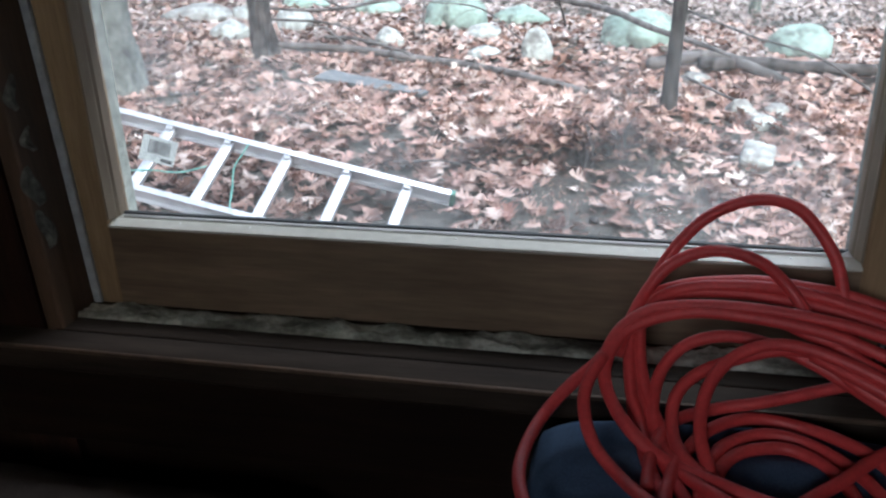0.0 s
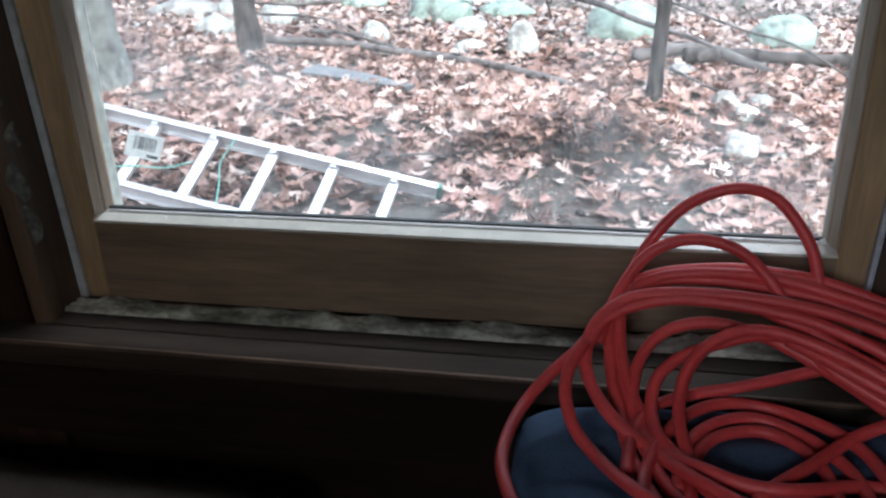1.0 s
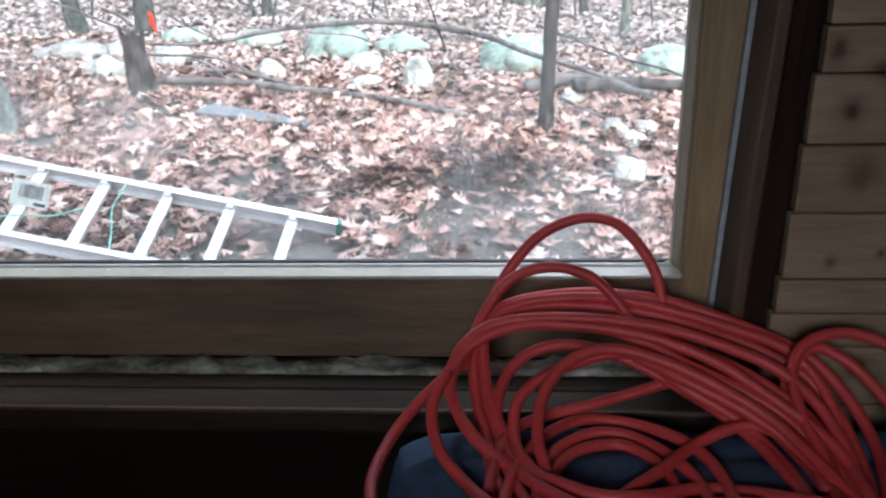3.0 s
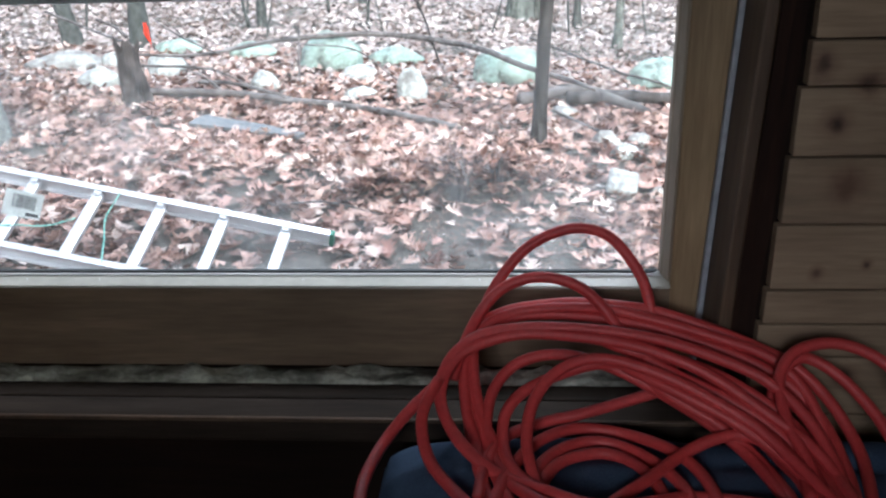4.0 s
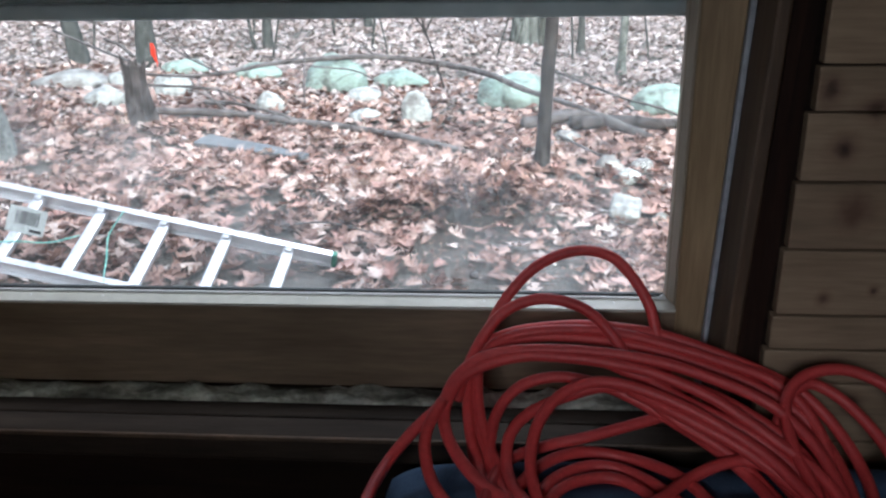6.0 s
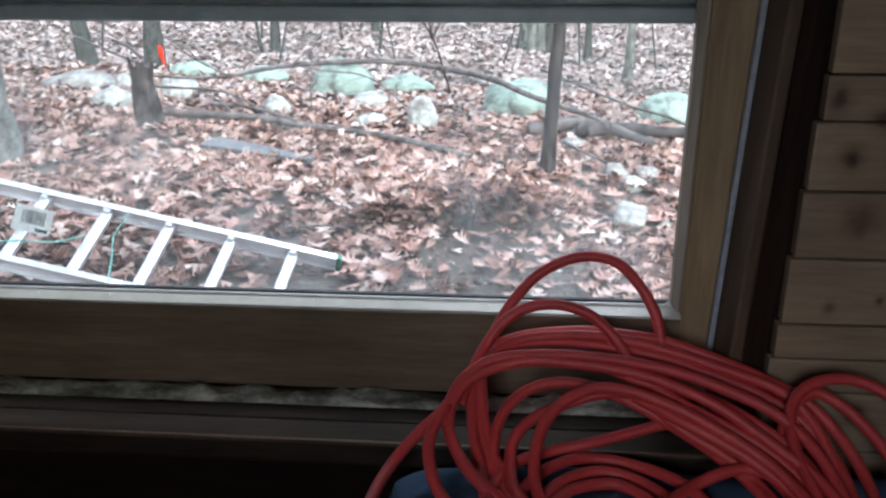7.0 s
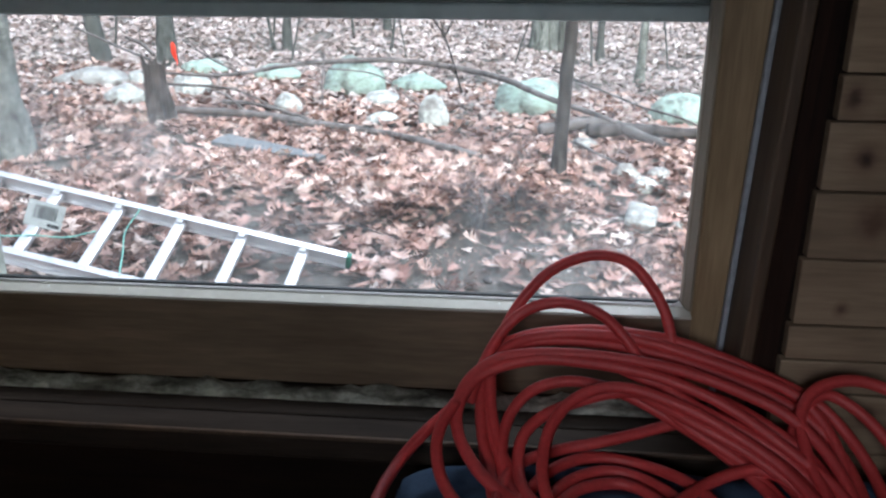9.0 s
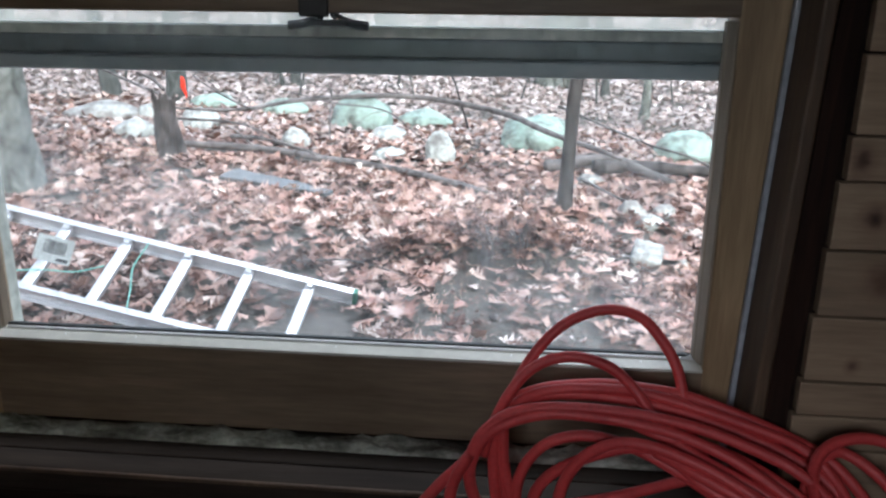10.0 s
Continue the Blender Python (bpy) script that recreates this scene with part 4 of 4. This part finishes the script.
GREEN, WHITE, GREY = "rounded granite boulder with pale green lichen", "small pale whitish granite rock", "low grey granite boulder half buried in leaves"
for k, (x, y, w, h, m, label) in enumerate((
        (-4.0, 7.09, 0.67, 0.2, M_ROCK_GREY, GREY), (-3.26, 6.27, 0.36, 0.22, M_ROCK_WHITE, WHITE), (-2.91, 6.9, 0.36, 0.27, M_ROCK_WHITE, WHITE),
        (-3.22, 8.11, 0.46, 0.2, M_ROCK_GREEN, GREEN), (-2.36, 7.87, 0.5, 0.2, M_ROCK_GREEN, GREEN), (-1.80, 6.27, 0.24, 0.2, M_ROCK_WHITE, WHITE),
        (-1.42, 7.33, 0.64, 0.40, M_ROCK_GREEN, GREEN), (-0.86, 7.69, 0.52, 0.22, M_ROCK_GREEN, GREEN), (-1.08, 6.83, 0.36, 0.18, M_ROCK_WHITE, WHITE),
        (-0.95, 6.08, 0.27, 0.12, M_ROCK_WHITE, WHITE), (-0.50, 6.02, 0.25, 0.36, M_ROCK_WHITE, "upright pale granite rock beside the fallen branch"), (0.30, 6.73, 0.70, 0.36, M_ROCK_GREEN, GREEN),
        (1.64, 6.76, 0.56, 0.32, M_ROCK_GREEN, GREEN), (0.895, 3.66, 0.18, 0.125, M_ROCK_WHITE, "white-topped rock on the leaves"), (0.92, 4.68, 0.18, 0.13, M_ROCK_GREY, GREY),
        (1.02, 4.42, 0.18, 0.10, M_ROCK_WHITE, WHITE), (0.69, 5.49, 0.21, 0.13, M_ROCK_GREY, GREY), (0.59, 5.23, 0.11, 0.09, M_ROCK_GREY, WHITE),
        (1.10, 3.69, 0.09, 0.07, M_ROCK_WHITE, WHITE), (-3.55, 7.3, 0.3, 0.2, M_ROCK_WHITE, WHITE), (1.15, 4.75, 0.16, 0.1, M_ROCK_GREY, GREY))):
    boulder(x, y, w, h, m, label, k + 1, **(dict(blocky=0.9, deep=0.95, tilt=(30, 8, -10)) if label.startswith("white-topped") else dict(blocky=0.12)))


# dark clod on the bare earth
bm = bmesh.new()
bmesh.ops.create_icosphere(bm, subdivisions=3, radius=0.024)
for v in bm.verts:
    v.co *= 1 + 0.35 * noise.noise(v.co * 60)
    v.co.z *= 0.75
clod = tagged(part("earth_clod", bm, M_STUMP, None, smooth=True), "small dark clod lying on the bare earth", "clod")
clod.matrix_basis = pose(0.08, 2.89, ground_z(0.08, 2.89) + 0.012)


# ---- trees, stump, logs ----
def tree(x, y, r, lean, height, material, label, seed, twigs=10):
    """A leafless tree: tapered trunk with a flared foot, limbs and twigs."""
    rnd = random.Random(seed)
    t = thing("tree", label, "tree", "trees of the wood", at=pose(x, y, ground_z(x, y) - 0.05))
    stem = [Vector((lean[0] * z + 0.25 * r * rnd.uniform(-1, 1) * (z > 0), lean[1] * z, z)) for z in np.linspace(0, height, 9)]
    part("trunk", tube(stem, lambda u: r * (1.0 + 0.35 * max(0, 1 - u * 14)) * (1 - 0.82 * u), 14, 10, 0.18, seed), material, t, smooth=True)
    for k in range(twigs):
        z = height * rnd.uniform(0.35, 0.92)
        a, l = rnd.uniform(0, 6.28), height * rnd.uniform(0.12, 0.26)
        p = Vector((lean[0] * z, lean[1] * z, z))
        d = Vector((math.cos(a), math.sin(a), rnd.uniform(0.4, 1.1))).normalized()
        q = [p, p + d * l * 0.4 + Vector((0, 0, 0.05)), p + d * l * 0.75 + Vector((rnd.uniform(-.1, .1), rnd.uniform(-.1, .1), 0.12)), p + d * l]
        rr = r * 0.3 * (1 - z / height) + 0.008
        bm = tube(q, lambda u: rr * (1 - 0.85 * u), 7, 4, 0.15, k)
        for s in range(4):
            o = q[1 + s % 3]
            e = o + Vector((rnd.uniform(-1, 1), rnd.uniform(-1, 1), rnd.uniform(0, 1))) * l * 0.4
            tube([o, (o + e) / 2 + Vector((0, 0, 0.04)), e], lambda u: rr * 0.4 * (1 - 0.8 * u), 5, 3, bm=bm)
        part("limb", bm, material, t, smooth=True)
    return t


BARE = "leafless tree with rough grey bark in the wood"
tree(-3.22, 4.35, 0.165, (-0.02, 0.0), 9, M_BARK_PALE, "thick tree with pale lichen-grey bark near the window", 1)
tree(-4.39, 8.24, 0.088, (-0.16, 0.0), 8, M_BARK_HAZY, "leaning leafless tree with dark bark", 2)
tree(-3.80, 8.6, 0.095, (0.0, 0.02), 9, M_BARK_HAZY, "leafless tree with an orange ribbon tied on", 3)
tree(0.468, 4.66, 0.047, (0.055, 0.03), 6, M_BARK, "slender leafless sapling with grey bark", 4)
tree(-2.87, 10.3, 0.06, (0.02, 0.0), 6, M_BARK_HAZY, BARE, 5)
tree(-3.02, 10.25, 0.025, (-0.16, 0.0), 4, M_BARK_HAZY, "thin leafless sapling in the wood", 6, 5)
tree(-2.0, 13.3, 0.06, (0.0, 0.0), 7, M_BARK_HAZY, BARE, 7)
tree(0.50, 11.7, 0.17, (0.0, 0.0), 11, M_BARK_PALE, BARE, 8)
tree(0.82, 11.9, 0.10, (0.0, 0.0), 10, M_BARK_PALE, BARE, 9)
tree(1.56, 9.15, 0.05, (0.03, 0.0), 6, M_BARK_PALE, "slender pale sapling in the wood", 10)
tree(1.26, 11.05, 0.05, (0.0, 0.0), 6, M_BARK_HAZY, "slender leafless sapling in the wood", 11)
tree(-1.6, 11.0, 0.018, (0.12, 0.0), 3, M_BARK_HAZY, "thin leafless shrub stem in the wood", 12, 6)
tree(-2.3, 12.0, 0.018, (-0.1, 0.0), 3, M_BARK_HAZY, "thin leafless shrub stem in the wood", 13, 6)
tree(-0.35, 7.6, 0.012, (-0.3, -0.1), 1.4, M_BARK, "thin leafless shrub stem in the wood", 14, 5)

for k, (x, y, r, lean, h) in enumerate(((-2.6, 9.4, 0.012, 0.25, 2.2), (-1.2, 9.8, 0.010, -0.2, 2.0), (-3.4, 11.5, 0.016, 0.1, 3.0), (0.1, 10.2, 0.010, 0.3, 2.0),
                                        (1.05, 9.6, 0.014, -0.06, 3.0), (-4.9, 9.6, 0.014, 0.15, 3.0), (2.1, 10.5, 0.012, -0.15, 2.6))):
    tree(x, y, r, (lean, 0.0), h, M_BARK_HAZY, "thin leafless shrub stem in the wood", 30 + k, 7)

rnd = random.Random(21)
for k in range(16):
    y = rnd.uniform(22, 44)
    tree(rnd.uniform(-0.75, 0.55) * y * 0.62, y, rnd.uniform(0.09, 0.2), (rnd.uniform(-0.05, 0.05), 0.0), rnd.uniform(9, 14), M_BARK_PALE if k % 3 else M_BARK, BARE, 60 + k, 6)

# orange ribbon on the tree
bm = bmesh.new()
rows = []
for k in range(9):
    u = k / 8
    w = 0.024 * math.sin(math.pi * min(1, u * 1.15 + 0.08)) ** 0.6 + 0.006
    c = Vector((0.035 * u + 0.008 * math.sin(u * 9), -0.012 * math.sin(u * 7), -0.26 * u))
    rows.append((bm.verts.new(c + Vector((-w, 0.006, 0))), bm.verts.new(c + Vector((0, -0.008, 0))), bm.verts.new(c + Vector((w, 0.006, 0)))))
for a, b in zip(rows, rows[1:]):
    for j in (0, 1):
        bm.faces.new((a[j], a[j + 1], b[j + 1], b[j]))
bmesh.ops.solidify(bm, geom=bm.faces[:], thickness=0.002)
ribbon = tagged(part("marker_ribbon", bm, M_FLAG, None, smooth=True), "bright orange marker ribbon hanging on a tree", "ribbon")
ribbon.matrix_basis = pose(-3.66, 8.42, 0.42)

# jagged stump
bm = bmesh.new()
rings = []
for k in range(15):
    u = k / 14
    ring = []
    for s in range(26):
        a = 2 * math.pi * s / 26
        jag = 0.54 + 0.09 * noise.noise(Vector((math.cos(a) * 1.9, math.sin(a) * 1.9, 4))) + 0.10 * noise.noise(Vector((math.cos(a) * 6, math.sin(a) * 6, 8))) - 0.03 * math.cos(a)
        r = 0.098 * (1.0 - 0.10 * u) * (1 + 0.35 * max(0, 1 - u * 4)) * (1 + 0.16 * noise.noise(Vector((math.cos(a) * 7, math.sin(a) * 7, u * 9)))) * (1 + 0.35 * noise.noise(Vector((math.cos(a) * 2, math.sin(a) * 2, u * 2))))
        ring.append(bm.verts.new((r * math.cos(a) - 0.02 * u, r * math.sin(a), u * jag)))
    rings.append(ring)
for a, b in zip(rings, rings[1:]):
    for s in range(26):
        bm.faces.new((a[s], a[(s + 1) % 26], b[(s + 1) % 26], b[s]))
hole = bm.verts.new((-0.04, 0.01, 0.35))
for s in range(26):
    bm.faces.new((rings[-1][s], rings[-1][(s + 1) % 26], hole))
stump = tagged(part("tree_stump", bm, M_STUMP, None), "dark rotten broken tree stump among the leaves", "tree stump")
stump.matrix_basis = pose(-2.62, 5.55, ground_z(-2.62, 5.55) - 0.04)


def log(name, points, r0, r1, material, label, seed, offshoots=0, belly=0.0):
    rnd = random.Random(seed)
    pts = [(x, y, ground_z(x, y) + h) for x, y, h in points]
    t = thing(name, label, "branch", "fallen wood")
    part("stem", tube(pts, lambda u: r0 + (r1 - r0) * u + belly * math.sin(math.pi * u), 10, 8, 0.25, seed), material, t, smooth=True)
    for k in range(offshoots):
        p = Vector(pts[1 + k % (len(pts) - 2)])
        e = p + Vector((rnd.uniform(-0.5, 0.5), rnd.uniform(-0.1, 0.1), rnd.uniform(-0.2, 0.3)))
        part("twig", tube([p, (p + e) / 2 + Vector((0, 0, 0.05)), e], lambda u: r1 * 0.5 * (1 - 0.7 * u), 6, 4), material, t, smooth=True)
    return t


log("fallen_branch", [(-2.72, 5.72, 0.10), (-2.0, 5.80, 0.075), (-1.42, 5.62, 0.07), (-0.85, 5.48, 0.07), (-0.37, 5.12, 0.07), (-0.06, 4.96, 0.045)], 0.029, 0.024, M_LOG, "long grey weathered branch lying on the leaves", 1, 3)
log("fallen_branch", [(-2.3, 6.1, 0.1), (-1.95, 5.95, 0.12), (-1.5, 5.8, 0.06)], 0.02, 0.012, M_LOG, "short dark dead branch lying on the leaves", 2, 2)
log("fallen_branch", [(0.37, 5.8, 0.08), (0.86, 6.03, 0.11), (1.11, 5.82, 0.09), (1.34, 5.55, 0.06)], 0.05, 0.035, M_LOG, "crooked grey weathered log on the leaves", 3, 1)
log("fallen_branch", [(0.75, 5.88, 0.08), (1.2, 5.95, 0.09), (1.75, 5.95, 0.09), (2.4, 6.05, 0.08)], 0.055, 0.04, M_STUMP, "dark weathered log lying on the leaves", 4)
log("bent_branch", [(-2.85, 5.78, 0.38), (-2.28, 6.18, 0.32), (-1.81, 6.95, 0.335), (-1.03, 7.45, 0.35), (-0.34, 7.25, 0.32), (0.10, 6.66, 0.305), (0.39, 6.14, 0.285), (0.80, 5.62, 0.255), (0.92, 5.48, 0.23)], 0.008, 0.012, M_LOG, "long bent dead branch arching over the boulders", 5, 4, 0.018)
log("bent_branch", [(0.50, 7.3, 0.36), (0.76, 6.9, 0.30), (1.15, 6.0, 0.28), (1.52, 5.45, 0.26), (2.0, 5.0, 0.0)], 0.012, 0.008, M_LOG, "thin dead branch hanging over the leaves", 6, 2)
log("twig", [(0.02, 3.55, 0.10), (0.0, 3.5, 0.2), (0.04, 3.45, 0.14), (0.05, 3.4, 0.03)], 0.004, 0.003, M_LOG, "thin pale dry stalk in the leaf drift", 7)
log("twig", [(-1.0, 3.3, 0.05), (-0.7, 3.32, 0.07), (-0.4, 3.2, 0.05)], 0.006, 0.003, M_LOG, "thin dry twig on the leaves", 8)
log("twig", [(-4.2, 7.4, 0.5), (-3.5, 6.8, 0.45), (-2.75, 5.95, 0.42)], 0.014, 0.01, M_LOG, "thin dead branch leaning on the stump", 9, 2)
log("twig", [(-2.75, 6.0, 0.25), (-2.2, 6.05, 0.22), (-1.8, 5.95, 0.1)], 0.012, 0.006, M_LOG, "thin dead branch leaning on the stump", 10, 2)

log("twig", [(0.62, 5.35, 0.10), (0.80, 5.0, 0.07), (1.02, 4.72, 0.04)], 0.012, 0.006, M_LOG, "thin dead branch lying by the sapling", 11, 1)
log("twig", [(-3.05, 6.0, 0.62), (-2.9, 5.95, 0.58), (-2.78, 5.9, 0.5)], 0.012, 0.016, M_LOG, "thin dead branch leaning on the stump", 12, 1)
log("twig", [(-2.8, 6.6, 0.55), (-2.45, 6.3, 0.44), (-2.1, 6.1, 0.33)], 0.007, 0.009, M_LOG, "thin dead branch crossing the bent branch", 13, 1)
log("twig", [(-1.6, 6.9, 0.45), (-1.56, 6.6, 0.22), (-1.5, 6.35, 0.0)], 0.008, 0.006, M_LOG, "thin dead branch hanging to the ground", 14, 1)
log("twig", [(-2.0, 6.9, 0.4), (-1.6, 7.0, 0.3), (-1.1, 6.9, 0.28), (-0.7, 6.7, 0.05)], 0.006, 0.008, M_LOG, "thin dead branch in front of the boulders", 15, 2)



def weed_tuft(x, y, count, height, spread, seed, label):
    """Dead stalks and blades that spring from one root."""
    rnd = random.Random(seed)
    t = thing("dead_weed", label, "dead weed", "dead weeds in the leaves", at=pose(x, y, ground_z(x, y)))
    for k in range(count):
        a, l = rnd.uniform(0, 6.283), height * rnd.uniform(0.45, 1.0)
        out = Vector((math.cos(a), math.sin(a), 0)) * spread * rnd.uniform(0.2, 1.0)
        foot = out * 0.25
        tip = out * rnd.uniform(0.9, 1.5) + Vector((0, 0, l * rnd.uniform(0.35, 0.9)))
        part("stalk", tube([foot, foot + out * 0.2 + Vector((0, 0, l * 0.6)), foot + out * 0.55 + Vector((0, 0, l)), tip], lambda u: 0.0034 * (1 - 0.7 * u), 5, 4),
             M_LOG if k % 4 == 0 else M_STUMP, t, smooth=True)
    return t


weed_tuft(0.0, 3.47, 22, 0.20, 0.13, 1, "dead weed stalks bent over in the dark leaf drift")
weed_tuft(0.20, 3.52, 18, 0.19, 0.12, 2, "dead weed stalks bent over in the dark leaf drift")
weed_tuft(-0.16, 3.46, 12, 0.13, 0.10, 3, "short dead weed stalks in the dark leaf drift")
weed_tuft(0.36, 3.44, 9, 0.12, 0.12, 4, "thin dead weed stalks among dark leaves")
weed_tuft(0.12, 4.75, 16, 0.16, 0.14, 5, "dry weed stalks beside the fallen branch")

# flat slab of slate
bm = slab((-0.44, -0.10, 0.0), (0.44, 0.10, 0.035), 0.006)
bmesh.ops.subdivide_edges(bm, edges=bm.edges[:], cuts=4, use_grid_fill=True)
for v in bm.verts:
    v.co.y *= 1.0 - 0.55 * (v.co.x + 0.44) / 0.88 + 0.3 * noise.noise(Vector((v.co.x * 5, 1, 0)))
    v.co.z += 0.012 * noise.noise(v.co * 8)
slate = tagged(part("stone_slab", bm, M_SLATE, None), "flat grey slate slab lying on the leaves", "stone slab")
slate.matrix_basis = pose(-1.52, 4.76, ground_z(-1.52, 4.76) + 0.035, 4, 3, -22)

# ---- aluminium ladder ----
ladder = thing("ladder", "aluminium extension ladder lying on the leaves, propped askew", "ladder", at=LADDER)
END_L, END_R = -2.65, 0.52


def rail(y):
    bm = bmesh.new()
    slab((END_L, y + 0.0125, -0.0335), (END_R, y + 0.0165, 0.0335), 0, bm)
    slab((END_L, y - 0.004, 0.034), (END_R, y + 0.030, 0.039), 0.001, bm, 1)
    slab((END_L, y - 0.008, -0.039), (END_R, y + 0.030, -0.034), 0.001, bm, 1)
    return bm


for y in (0.0, -0.44):
    r = part("rail", rail(y), M_ALU, ladder)
    part("end_cap", slab((END_R - 0.004, y - 0.002, -0.042), (END_R + 0.02, y + 0.032, 0.042), 0.005), M_GREEN, r, "green plastic end cap")
rung_bm = slab((-0.027, -0.412, -0.018), (0.027, 0.0115, 0.018), 0.008)
for x in (-0.016, 0.0, 0.016):
    slab((x - 0.0015, -0.41, 0.0175), (x + 0.0015, 0.011, 0.020), 0, rung_bm)
for y0, y1 in ((-0.022, 0.0112), (-0.412, -0.395)):
    slab((-0.018, y0, 0.0182), (0.018, y1, 0.033), 0.004, rung_bm, 1)
rung_me = mesh_of("rung", rung_bm, M_ALU)
for k in range(-1, 9):
    ob = new("rung", rung_me)
    ob.location, ob.parent = (-0.305 * k, 0, 0), ladder
tag = part("paper_tag", slab((-0.085, -0.06, 0.0), (0.085, 0.06, 0.002), 0.0008, segments=1), M_TAG, ladder, "white paper tag with a barcode")
tag.matrix_basis = pose(-0.878, -0.195, 0.055, 42, 6, 4)
bm = bmesh.new()
rnd = random.Random(2)
x = -0.05
while x < 0.055:
    w = rnd.choice((0.003, 0.005, 0.008))
    slab((x, -0.02, 0.0021), (x + w, 0.042, 0.0028), 0, bm)
    x += w + rnd.choice((0.0025, 0.004))
part("barcode", bm, M_INK, tag)
part("print_line", slab((0.02, -0.05, 0.0021), (0.075, -0.035, 0.0028), 0), M_INK, tag)
part("cord", tube([(-0.50, 0.0, 0.045), (-0.51, -0.05, 0.03), (-0.525, -0.14, 0.0), (-0.49, -0.25, -0.02), (-0.455, -0.36, -0.01), (-0.42, -0.43, 0.045)], 0.0035, 7, 6), M_CORD, ladder, "mint green cord tied to the rails", smooth=True)
part("cord", tube([(-0.64, -0.19, 0.022), (-0.76, -0.25, 0.0), (-0.88, -0.30, 0.024), (-1.05, -0.33, 0.0), (-1.22, -0.31, 0.02), (-1.4, -0.30, 0.0)], 0.0035, 7, 6), M_CORD, ladder, smooth=True)
